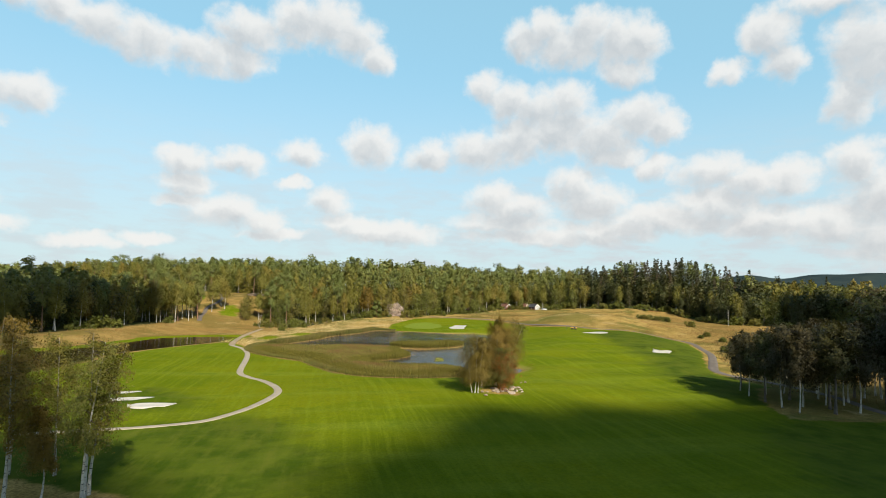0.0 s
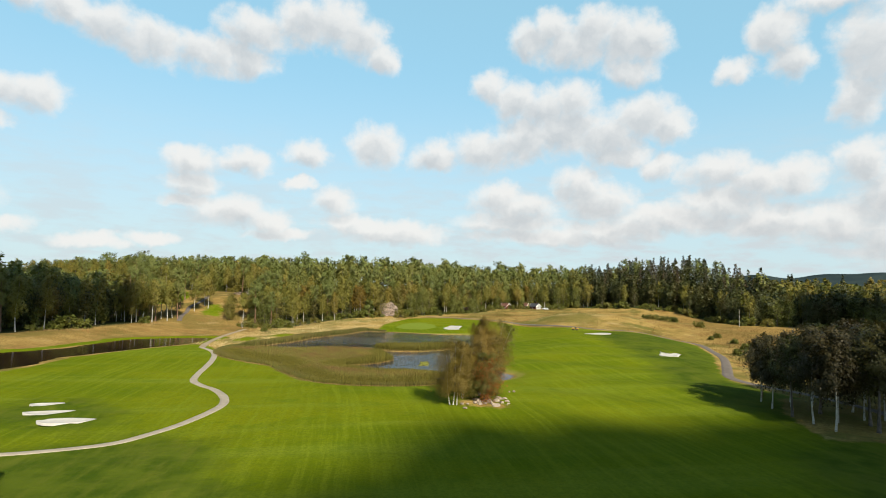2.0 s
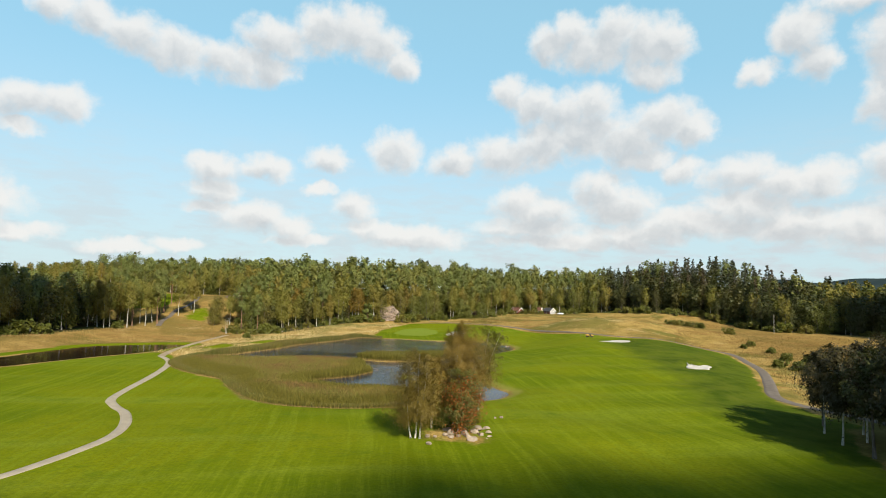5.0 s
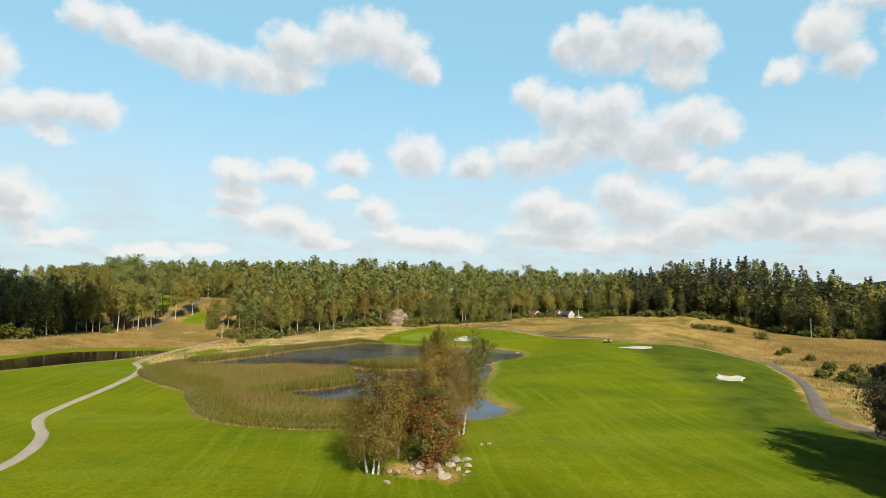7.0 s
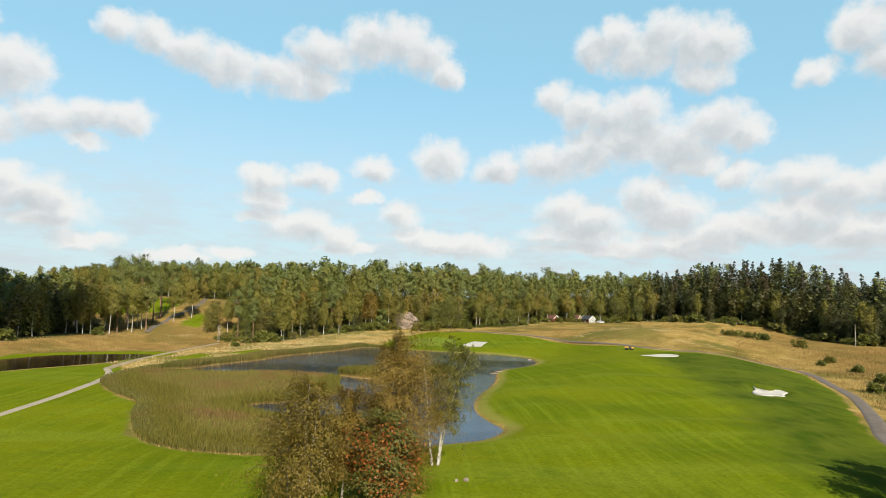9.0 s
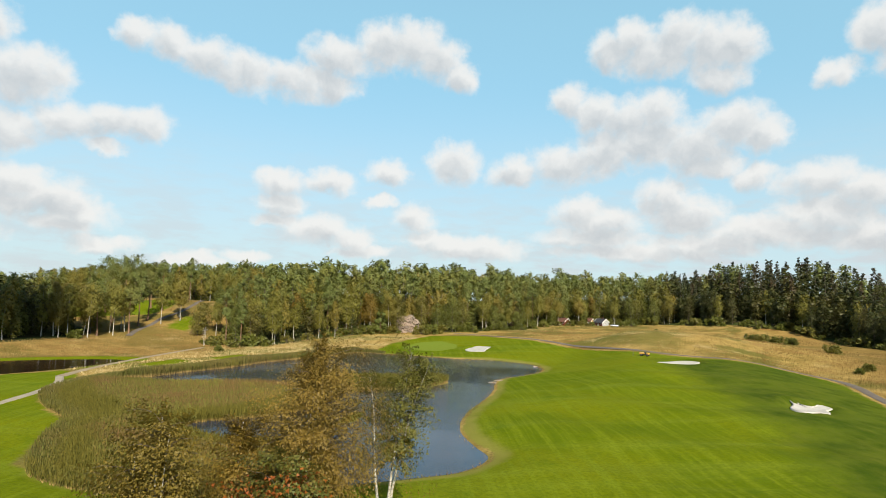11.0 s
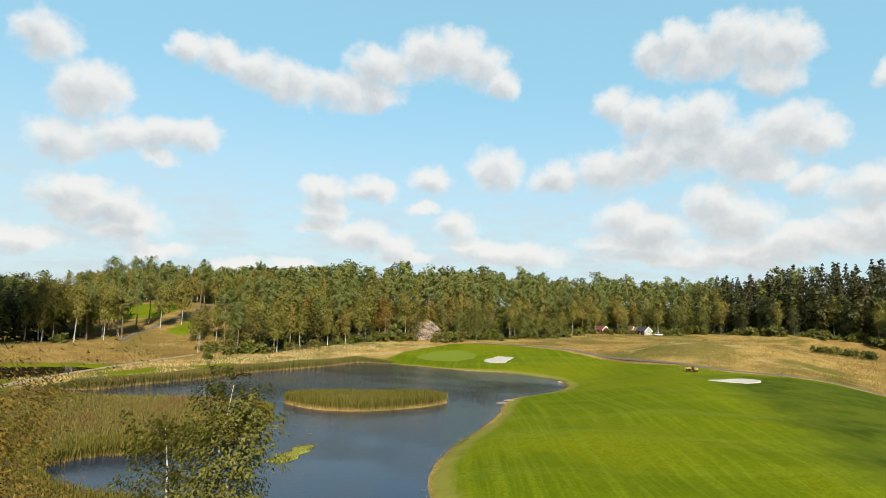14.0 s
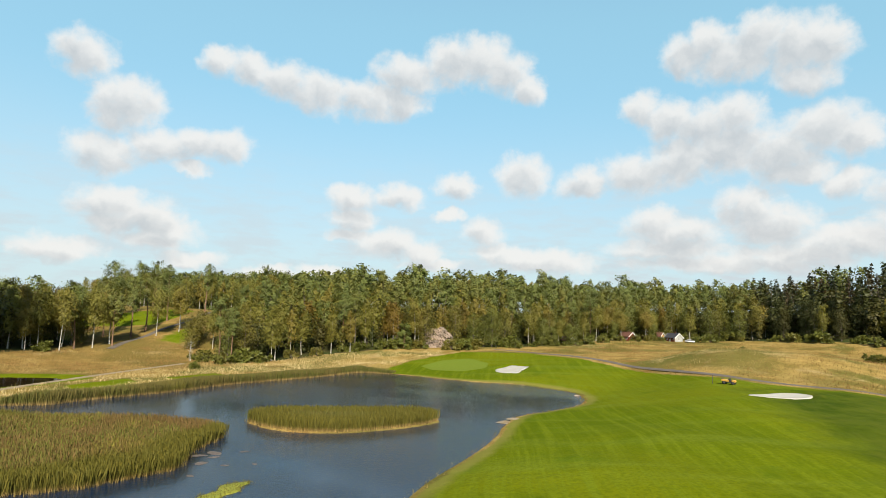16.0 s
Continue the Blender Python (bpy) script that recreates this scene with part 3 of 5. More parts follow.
def mesh_of(name, verts, faces, mats, smooth_faces=True, attrs=(), mat_index=None):
    """A mesh from arrays: faces is an (n, k) array or a list of such arrays."""
    me = bpy.data.meshes.new(name)
    groups = [np.asarray(f, np.int32) for f in (faces if isinstance(faces, list) else [faces]) if len(f)]
    verts = np.asarray(verts, np.float32)
    loops = np.concatenate([g.ravel() for g in groups])
    sizes = np.concatenate([np.full(len(g), g.shape[1], np.int32) for g in groups])
    me.vertices.add(len(verts))
    me.vertices.foreach_set("co", verts.ravel())
    me.loops.add(len(loops))
    me.loops.foreach_set("vertex_index", loops)
    me.polygons.add(len(sizes))
    me.polygons.foreach_set("loop_start", np.concatenate([[0], np.cumsum(sizes)[:-1]]).astype(np.int32))
    me.polygons.foreach_set("loop_total", sizes)
    me.polygons.foreach_set("use_smooth", np.full(len(sizes), smooth_faces))
    if mat_index is not None:
        me.polygons.foreach_set("material_index", np.asarray(mat_index, np.int32))
    for m in mats:
        me.materials.append(m)
    for key, kind, values in attrs:
        a = me.attributes.new(key, kind, "POINT")
        a.data.foreach_set("vector" if kind == "FLOAT_VECTOR" else "value", np.asarray(values, np.float32).ravel())
    me.update()
    me.validate()
    return me


# ---- ground ----
def spread(lo, hi, step, out_lo, out_hi):
    core = np.arange(lo, hi + step / 2, step)
    left, right, s = [], [], step
    v = lo
    while v > out_lo:
        s *= 1.13
        v -= min(s, 260)
        left.append(v)
    v, s = hi, step
    while v < out_hi:
        s *= 1.13
        v += min(s, 260)
        right.append(v)
    return np.array(left[::-1] + list(core) + right)


def between(a, b, step):
    return np.arange(a, b, step)


gx = np.concatenate([spread(-200, -112, 3.0, -4300, -112), between(-111, 70, 1.35), spread(71.0, 130, 3.0, 71, 4300)[1:]])
gy = np.concatenate([spread(-40, 120, 2.6, -3600, 120), between(121.6, 292, 1.35), spread(293.0, 470, 3.0, 293, 4600)[1:]])
gx, gy = np.unique(np.round(gx, 3)), np.unique(np.round(gy, 3))
GX, GY = np.meshgrid(gx, gy)
GZ = height(GX, GY)
nx, ny = len(gx), len(gy)
idx = np.arange(nx * ny).reshape(ny, nx)
quads = np.stack([idx[:-1, :-1], idx[:-1, 1:], idx[1:, 1:], idx[1:, :-1]], -1).reshape(-1, 4)


def soft_inside(poly, w):
    return 0.5 - np.clip(sd(poly, GX, GY) / w, -1, 1) * 0.5


zone_mown = soft_inside(MOWN, 3.0)
for tee in TEES:
    zone_mown = np.maximum(zone_mown, soft_inside(tee, 1.2))
zone_mown = np.minimum(zone_mown, 0.5 + np.clip((sd(BASIN_S, GX, GY) - 0.7) / 1.6, -1, 1) * 0.5)
UNMOWN = [[(-80, 30), (-38, 30), (-37, 46), (-41, 50.5), (-60, 53), (-80, 52)], [(40, 105), (52, 106), (72, 118), (84, 150), (60, 143), (46, 140), (41, 124)]]
for patch in UNMOWN:
    zone_mown = np.minimum(zone_mown, 1 - 0.8 * soft_inside(patch, 2.5))
zone_mown = np.minimum(zone_mown, 1 - 0.52 * soft_inside([(-16, 110.5), (-8, 109), (-2, 113), (-3, 120), (-6, 126), (-12, 127), (-16, 118)], 3.5))
zone_wood = np.maximum(soft_inside(WOOD_NORTH, 5.0), soft_inside(WOOD_WEST, 5.0))
zone_wood = np.maximum(zone_wood, ss(600, 900, np.hypot(GX, GY - 150)))
slope_green = [(-242, 292), (-228, 309), (-223, 333), (-208, 326), (-191, 302), (-190, 290), (-198, 287), (-216, 284), (-224, 280)]
zone_mown = np.maximum(zone_mown, soft_inside(slope_green, 3.0))
slope_patch = [(-164, 268), (-153, 273), (-158, 288), (-170, 296), (-175, 290), (-170, 277)]
zone_mown = np.maximum(zone_mown, 0.62 * soft_inside(slope_patch, 4.0))
verge_band = ss(8.5, 5.0, sd(SIDE_S, GX, GY)) * np.maximum(ss(186, 196, GY), ss(-138, -144, GX))
zone_mown = np.maximum(zone_mown, 0.72 * verge_band)
zone_close = soft_inside(GREEN, 1.5)
SEMI = [[(44, 105), (31, 128), (27, 150), (28, 180), (24, 208), (20, 236), (14, 262), (24, 272), (48, 274), (58, 262), (58, 212), (46, 165), (58, 130), (62, 100)],
        [(-110, 60), (-62, 74), (-50, 86), (-40, 84), (-22, 62), (-24, 20), (-110, 20)], [(24, 40), (64, 40), (62, 108), (40, 110), (30, 96)],
        [(-85, 83), (-60, 83), (-59, 95), (-74, 103), (-85, 101)]]
zone_semi = np.max([soft_inside(p, 9.0) for p in SEMI], 0)
zone_fringe = ss(4.8, 0.4, sd(BASIN_S, GX, GY)) * ss(-75, -60, GX)
ground = new("ground", mesh_of("ground", np.stack([GX, GY, GZ], -1).reshape(-1, 3), quads, [GROUND],
                               attrs=[("verge", "FLOAT_VECTOR", np.stack([zone_semi, zone_fringe, zone_semi * 0], -1).reshape(-1, 3)), ("zone", "FLOAT_VECTOR", np.stack([zone_mown, zone_wood, zone_close], -1).reshape(-1, 3))]))
tagged(ground, "mown green fairway turf with dry uncut grass around it", "ground", kind="structure")


def ribbon(name, line, width, mat, lift, label, category):
    """A path that follows the ground, with a slightly crowned top and sloping edges."""
    c = smooth(line, n=8)
    d = np.gradient(c, axis=0)
    d /= np.linalg.norm(d, axis=1)[:, None]
    nrm = np.stack([d[:, 1], -d[:, 0]], -1)
    wob = 1 + 0.02 * np.sin(np.arange(len(c)) * 0.9) + 0.03 * np.sin(np.arange(len(c)) * 0.31)
    offs = np.array([-0.56, -0.5, -0.25, 0, 0.25, 0.5, 0.56])
    rise = np.array([-0.12, 0.01, 0.04, 0.05, 0.04, 0.01, -0.12])
    rows = c[:, None, :] + nrm[:, None, :] * (offs[None, :, None] * width * wob[:, None, None])
    z = height(rows[..., 0], rows[..., 1]).max(1, keepdims=True) * 0.5 + height(rows[..., 0], rows[..., 1]) * 0.5 + lift + rise[None]
    v = np.concatenate([rows, z[..., None]], -1).reshape(-1, 3)
    i = np.arange(len(v)).reshape(len(c), len(offs))
    f = np.stack([i[:-1, :-1], i[1:, :-1], i[1:, 1:], i[:-1, 1:]], -1).reshape(-1, 4)
    ob = new(name, mesh_of(name, v, f, [mat]))
    return tagged(ob, label, category, kind="structure")


ribbon("path", CART_PATH_WEST, 1.45, GRAVEL, 0.03, "pale grey cart path winding through the turf", "path")
ribbon("path", CART_PATH_EAST, 2.4, ASPHALT, 0.01, "grey cart path along the fairway and dry rough", "path")
ribbon("track", DIRT_TRACK, 1.9, DIRT, 0.04, "dusty beige track through dry grass", "track")
ribbon("track", HILL_PATH, 1.9, ASPHALT, 0.10, "grey track climbing the grassy slope", "track")


def water_sheet(name, poly, label, mat):
    p = np.array(poly)
    c = p.mean(0)
    out = c + (p - c) * 1.03
    bm = bmesh.new()
    vs = [bm.verts.new((x, y, LEVEL)) for x, y in out]
    bm.faces.new(vs)
    bmesh.ops.triangulate(bm, faces=bm.faces[:])
    me = bpy.data.meshes.new(name)
    bm.to_mesh(me)
    bm.free()
    me.materials.append(mat)
    ob = new(name, me)
    return tagged(ob, label, "pond", kind="structure")


water_sheet("water", [(-4, 145), (-30, 128), (-60, 140), (-101, 165), (-101, 270), (-75, 279), (-25, 279), (-8, 262), (-10, 200), (-1, 160)], "rippled dark blue pond water", WATER)
water_sheet("water", [(-112, 84), (-113, 218), (-150, 218), (-158, 84)], "still dark brown water of the side pond", STILL_WATER)


# ---- trees ----
def tube(line, radii, n=6):
    """Vertices and quads of a tapering tube along a line."""
    line, radii = np.asarray(line, float), np.asarray(radii, float)
    d = np.gradient(line, axis=0)
    d /= np.linalg.norm(d, axis=1)[:, None] + 1e-9
    side = np.cross(d, [0.31, 0.95, 0.05])
    side /= np.linalg.norm(side, axis=1)[:, None] + 1e-9
    up = np.cross(d, side)
    a = np.arange(n) * 2 * math.pi / n
    v = line[:, None] + radii[:, None, None] * (np.cos(a)[None, :, None] * side[:, None] + np.sin(a)[None, :, None] * up[:, None])
    i = np.arange(len(line) * n).reshape(len(line), n)
    j = np.roll(i, -1, 1)
    return v.reshape(-1, 3), np.stack([i[:-1], j[:-1], j[1:], i[1:]], -1).reshape(-1, 4)


def join(parts):
    vs, fs, o = [], [], 0
    for v, f in parts:
        vs.append(v), fs.append(f + o)
        o += len(v)
    return np.concatenate(vs), np.concatenate(fs)


def leaves(centres, size, rng, flat=0.0, long=1.5, three=False, hang=0.0, out=None):
    """A small rhombus at each centre, or a triangle for far trees. out: the ways that the leaves face."""
    n = len(centres)
    a = rng.normal(size=(n, 3))
    a[:, 2] = a[:, 2] * (1 - flat) + (hang * np.sign(a[:, 2]) if hang else 0)
    a /= np.linalg.norm(a, axis=1)[:, None]
    if out is None:
        b = np.cross(a, rng.normal(size=(n, 3)))
    else:
        face = out + rng.normal(size=(n, 3)) * 0.34
        face /= np.linalg.norm(face, axis=1)[:, None] + 1e-9
        a -= face * (a * face).sum(1)[:, None]
        a /= np.linalg.norm(a, axis=1)[:, None] + 1e-9
        b = np.cross(face, a)
    b /= np.linalg.norm(b, axis=1)[:, None] + 1e-9
    s = size * rng.uniform(0.6, 1.35, (n, 1))
    if three:
        v = np.stack([centres - a * s * long * 0.5, centres + a * s * long * 0.4 + b * s * 0.6, centres + a * s * long * 0.4 - b * s * 0.6], 1)
        return v.reshape(-1, 3), np.arange(3 * n).reshape(n, 3)
    v = np.stack([centres - a * s * long * 0.5, centres + b * s * 0.5, centres + a * s * long * 0.5, centres - b * s * 0.5], 1)
    return v.reshape(-1, 3), np.arange(4 * n).reshape(n, 4)


def grow(kind, tall, rng, count, size, stems=1, sides=6, wide=1.0, foot=None, three=False, tuft=1.0, leans=None):
    """Trunk with limbs, and leaves round the limbs. Returns three (vertices, faces)."""
    wood, limbs, tips = [], [], []
    shape = {"birch": (0.28, 0.25, 1.0, 0.55), "broad": (0.12, 0.34, 0.6, 0.30), "pine": (0.48, 0.150, 0.25, 0.05), "spruce": (0.06, 0.19, -0.25, 0.15), "rowan": (0.16, 0.42, 0.9, 0.25), "alder": (0.08, 0.26, 0.8, 0.2)}[kind]
    low, reach, climb, droop = shape
    reach, low = reach * wide, low if foot is None else foot
    for s in range(stems):
        lean = rng.normal(size=2) * (0.035 if stems == 1 else 0.10) * tall
        if leans:
            lean = np.array(leans[s], float)
        ht = tall * (1 if s == 0 else rng.uniform(0.75, 0.97))
        k = np.linspace(0, 1, 8)
        wave = rng.normal(size=2) * 0.012 * tall
        base = rng.normal(size=2) * (0.0 if s == 0 else 0.45)
        trunk = np.stack([base[0] + lean[0] * k ** 1.5 + wave[0] * np.sin(k * 5), base[1] + lean[1] * k ** 1.5 + wave[1] * np.sin(k * 4 + 1), k * ht - 0.25], -1)
        r0 = tall * (0.0085 if kind in ("birch", "rowan") else 0.014)
        wood.append(tube(trunk, r0 * (1.0 - 0.93 * k) + 0.012 + r0 * 0.5 * np.exp(-k * 14), sides))
        n = {"birch": 24, "broad": 26, "pine": 18, "spruce": 46, "rowan": 24, "alder": 28}[kind]
        for i in range(n):
            f = low + (0.99 - low) * (i + rng.uniform(0, 1)) / n
            g = (f - low) / (1 - low)
            start = np.array([np.interp(f, k, trunk[:, c]) for c in range(3)])
            if kind == "spruce":
                span = reach * tall * (1.02 - g) * rng.uniform(0.75, 1.1)
            elif kind == "pine":
                span = reach * tall * (0.5 + 0.7 * math.sin(math.pi * min(1, g * 0.85 + 0.1))) * rng.uniform(0.55, 1.15)
            elif kind == "birch":
                span = reach * tall * (0.28 + 0.9 * math.sin(math.pi * (0.12 + 0.80 * g)) ** 0.8) * rng.uniform(0.5, 1.15)
            else:
                span = reach * tall * (0.25 + 0.85 * math.sin(math.pi * (0.15 + 0.75 * g))) * rng.uniform(0.6, 1.12)
            if stems > 1:
                span *= 0.82
            az = i * 2.399 + rng.uniform(-0.7, 0.7)
            up = climb * (0.55 + 0.6 * g) if kind in ("birch", "broad", "rowan", "alder") else climb + (0.5 * g if kind == "pine" else 0.45 * g)
            way = np.array([math.cos(az), math.sin(az), up])
            way /= np.linalg.norm(way)
            q = np.linspace(0, 1, 5 if sides > 5 else 4)
            limb = start + way * span * q[:, None]
            limb[:, 2] -= droop * span * q ** 2 * 0.8
            limb[1:3] += rng.normal(size=(2, 3)) * 0.03 * span
            limbs.append(tube(limb, r0 * 0.36 * (1 - 0.5 * f) * (1 - 0.9 * q) + 0.006, 4 if sides > 5 else 3))
            tips.append((limb, span, g))
        tips.append((trunk[-3:], 0.09 * tall, 1.0))
    per = max(2, int(count / len(tips)))
    cs = []
    for limb, span, g in tips:
        m = max(2, int(per * (0.5 + span / (reach * tall))))
        q = rng.uniform(0.22 if kind != "pine" else 0.45, 1.05, m) ** 0.8
        c = np.stack([np.interp(q, np.linspace(0, 1, len(limb)), limb[:, j]) for j in range(3)], -1)
        # twigs in knots along the limb
        knots = rng.normal(size=(6, 3)) * span * 0.17 * (1 if tuft == 1 else 1.25)
        loose = 2.3 if sides < 6 and kind != "spruce" else 1.0
        c += knots[rng.integers(0, 6, m)] + rng.normal(size=(m, 3)) * span * loose * tuft * (0.075 if kind != "spruce" else 0.06)
        if kind == "birch":
            c[:, 2] -= np.abs(rng.normal(size=m)) * span * 0.26 * tuft
        if kind == "pine":
            c[:, 2] += np.abs(rng.normal(size=m)) * span * 0.10
        if kind == "spruce":
            c[:, 2] -= np.abs(rng.normal(size=m)) * span * 0.12
        cs.append(c)
    cs = np.concatenate(cs)
    # leaves face away from the stem and upwards, each a little askew
    k = np.clip(cs[:, 2] / tall, 0, 1)
    out = np.stack([cs[:, 0] - np.interp(k, np.linspace(0, 1, 8), trunk[:, 0]), cs[:, 1] - np.interp(k, np.linspace(0, 1, 8), trunk[:, 1]), np.zeros(len(cs))], -1)
    out /= np.linalg.norm(out, axis=1)[:, None] + 0.25 * reach * tall
    out[:, 2] = 0.18 + 0.75 * np.clip((k - low) / (1 - low), 0, 1)
    return join(wood), join(limbs), leaves(cs, size, rng, 0.45 if kind in ("pine", "spruce") else 0.2, 2.1 if kind == "birch" else 1.6, three, 1.1 if kind == "birch" else 0.0, out)


TWIG = plain("brown_twigs", (0.095, 0.070, 0.052), (0.060, 0.046, 0.036), 2.0)
BARK = {"dusky": BIRCH, "birch": BIRCH, "bronze": BIRCH, "silver": BIRCH, "broad": GREY_BARK, "pine": PINE_BARK, "spruce": GREY_BARK, "rowan": GREY_BARK, "alder": GREY_BARK}
LEAF = {"dusky": SHADED_BIRCH_LEAF, "birch": BIRCH_LEAF, "bronze": BRONZE_LEAF, "silver": SILVER_LEAF, "broad": GREEN_LEAF, "pine": PINE_LEAF, "spruce": SPRUCE_LEAF, "rowan": ROWAN_LEAF, "alder": ALDER_LEAF}
LABEL = {"birch": "slender birch with a white trunk and yellowing leaves", "bronze": "birch with a white trunk and bronze autumn leaves",
         "broad": "leafy green broadleaf tree at the forest edge", "pine": "tall pine with a bare reddish trunk and high crown",
         "alder": "dark green alder with a full crown at the forest edge",
         "spruce": "dark conical spruce with dense needles", "rowan": "rowan with reddening autumn leaves among boulders"}


def tree(kind, x, y, tall, seed, count, size, stems=1, label="", group="", turn=0.0, sides=6, wide=1.0, foot=None, three=False, tuft=1.0, leans=None):
    """A single tree as a thing: trunk with limbs, and crown."""
    rng = np.random.default_rng(seed)
    wood, limbs, crown = grow("birch" if kind in ("bronze", "silver", "dusky") else kind, tall, rng, count, size, stems, sides, wide, foot, three, tuft, leans)
    top = tagged(new(kind_name(kind)), label or LABEL[kind], "tree", group)
    bark = [BARK[kind], TWIG if BARK[kind] == BIRCH else BARK[kind]]
    ob = new("trunk", mesh_of("trunk", *join([wood, limbs]), bark, True, mat_index=[0] * len(wood[1]) + [1] * len(limbs[1])))
    ob.parent = top
    ob = new("crown", mesh_of("crown", *crown, [LEAF[kind]], False))
    ob.parent = top
    top.matrix_world = pose(x, y, h1(x, y) - 0.02, 0, 0, turn)
    return top


def kind_name(kind):
    return {"dusky": "birch_tree", "birch": "birch_tree", "bronze": "birch_tree", "silver": "birch_tree", "broad": "broadleaf_tree", "pine": "pine_tree", "spruce": "spruce_tree", "rowan": "rowan_tree", "alder": "alder_tree"}[kind]


# the clump in the fairway
G = "trees of the fairway clump"
tree("bronze", -14.2, 113.4, 11.0, 11, 32000, 0.080, 3, group=G, sides=8, wide=1.6, foot=0.24, three=True, tuft=0.8, leans=((0.4, 0.2), (-1.3, 0.6), (1.2, -0.5)))
tree("bronze", -13.4, 119.0, 9.6, 12, 30000, 0.080, 2, group=G, sides=8, wide=1.3, three=True)
rowan = tree("rowan", -9.4, 117.6, 7.9, 13, 22000, 0.120, 3, group=G, sides=8, three=True, wide=1.15, leans=((0.2, 0.0), (-1.2, 0.3), (1.5, -0.3)))
tree("bronze", -10.6, 123.0, 14.2, 14, 84000, 0.070, 2, group=G, sides=8, wide=1.75, foot=0.15, three=True, tuft=0.8, leans=((-0.3, 0.2), (1.4, 0.6)))
tree("silver", -8.9, 132.9, 13.2, 15, 16000, 0.090, 3, "birch with a forked white trunk by the pond", G, sides=8, wide=0.95, foot=0.36, three=True, tuft=0.55, leans=((1.6, 0.3), (-1.9, 0.4), (3.6, -0.6)))
rr = np.random.default_rng(4)
spray = np.array([(0.6, -1.8, 1.2), (1.6, 0.4, 5.6), (2.1, 1.0, 4.6), (0.9, -0.8, 6.4), (2.4, -0.6, 3.6), (1.2, 1.6, 5.0), (0.2, -2.2, 4.4), (1.0, -2.4, 5.6), (1.8, -1.8, 2.8), (-0.6, -2.0, 5.9)])
cs = spray[rr.integers(0, 10, 2300)] + rr.normal(size=(2300, 3)) * 0.75
red = new("red_foliage", mesh_of("red_foliage", *leaves(cs, 0.14, rr, three=True), [ROWAN_BERRY], False))
red.parent = rowan
tagged(red, "scarlet autumn leaves")
# birches beside the cart path where the flight begins
G = "birches beside the cart path"
for i, (x, y, t, k) in enumerate([(-43.4, 46.9, 15.5, "birch"), (-44.8, 48.9, 16.0, "bronze"), (-54.5, 49.4, 15, "birch"), (-51.5, 46.5, 16, "bronze"), (-48.8, 47.9, 9, "bronze"), (-58, 53, 17, "bronze"), (-53, 54, 15, "birch")]):
    tree(k, x, y, t, 30 + i, 8000, 0.095, 2 if i == 1 else 1, group=G, foot=0.36, three=True, wide=0.8)
# the grove beside the eastern path
G = "trees of the grove beside the path"
GROVE_LABEL = "birch with a pale trunk and dark autumn foliage"
grove = [(41.7, 135.2, 12), (41.1, 128.1, 13), (42.2, 122.2, 13), (43.3, 116.9, 15), (47.7, 119.3, 15.5), (53.1, 122.7, 15), (64.5, 135.6, 16), (66.9, 136.4, 16), (45.5, 131, 13.5),
         (50, 134, 14.5), (48, 126, 15), (55, 130, 16), (58, 137, 15.5), (44.5, 112.5, 15), (50.5, 113, 16), (56, 116, 16), (70, 128, 17), (72, 142, 16), (43.5, 140, 11), (66, 120, 17), (76, 134, 17), (60, 128, 16), (68, 130, 22), (71, 138, 23), (67, 122, 21), (74, 130, 24), (52, 118, 15), (63, 142, 15), (47, 136, 13), (57, 124, 15), (70, 134, 16)]
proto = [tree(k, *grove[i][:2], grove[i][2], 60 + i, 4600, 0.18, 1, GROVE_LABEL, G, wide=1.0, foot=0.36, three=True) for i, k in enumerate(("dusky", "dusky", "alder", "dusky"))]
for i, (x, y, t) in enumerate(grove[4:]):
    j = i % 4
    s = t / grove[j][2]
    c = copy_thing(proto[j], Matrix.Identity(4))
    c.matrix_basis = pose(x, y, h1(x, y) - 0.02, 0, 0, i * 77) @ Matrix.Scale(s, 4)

# ---- the woods ----
rngw = np.random.default_rng(5)


def scatter(x0, x1, y0, y1, gap, rng):
    a = np.stack(np.meshgrid(np.arange(x0, x1, gap), np.arange(y0, y1, gap)), -1).reshape(-1, 2)
    return a + rng.uniform(-0.42, 0.42, a.shape) * gap


spots = scatter(-420, 330, 0, 620, 6.6, rngw)
depth = np.maximum(-sd(WOOD_NORTH, spots[:, 0], spots[:, 1]), -sd(WOOD_WEST, spots[:, 0], spots[:, 1]))
keep = (depth > 0.5) & (line_distance(HILL_PATH, spots[:, 0], spots[:, 1]) > 5) & (np.hypot(spots[:, 0] + 84, spots[:, 1] - 333) > 7)
keep &= (depth < 40) | (rngw.uniform(size=len(spots)) < np.where(depth < 90, 0.48, 0.34))
keep &= depth < 150
east_of = np.degrees(np.arctan2(spots[:, 0] + 1.5, spots[:, 1] + 2))
west_of = np.degrees(np.arctan2(spots[:, 0] - 10.5, spots[:, 1] - 129))
keep &= (east_of < 32) & ((east_of > -50) | (west_of > -66))
spots, depth = spots[keep], depth[keep]
TALL = {"birch": 18.0, "bronze": 17.0, "broad": 15.0, "alder": 15.5, "pine": 20.5, "spruce": 22.0}


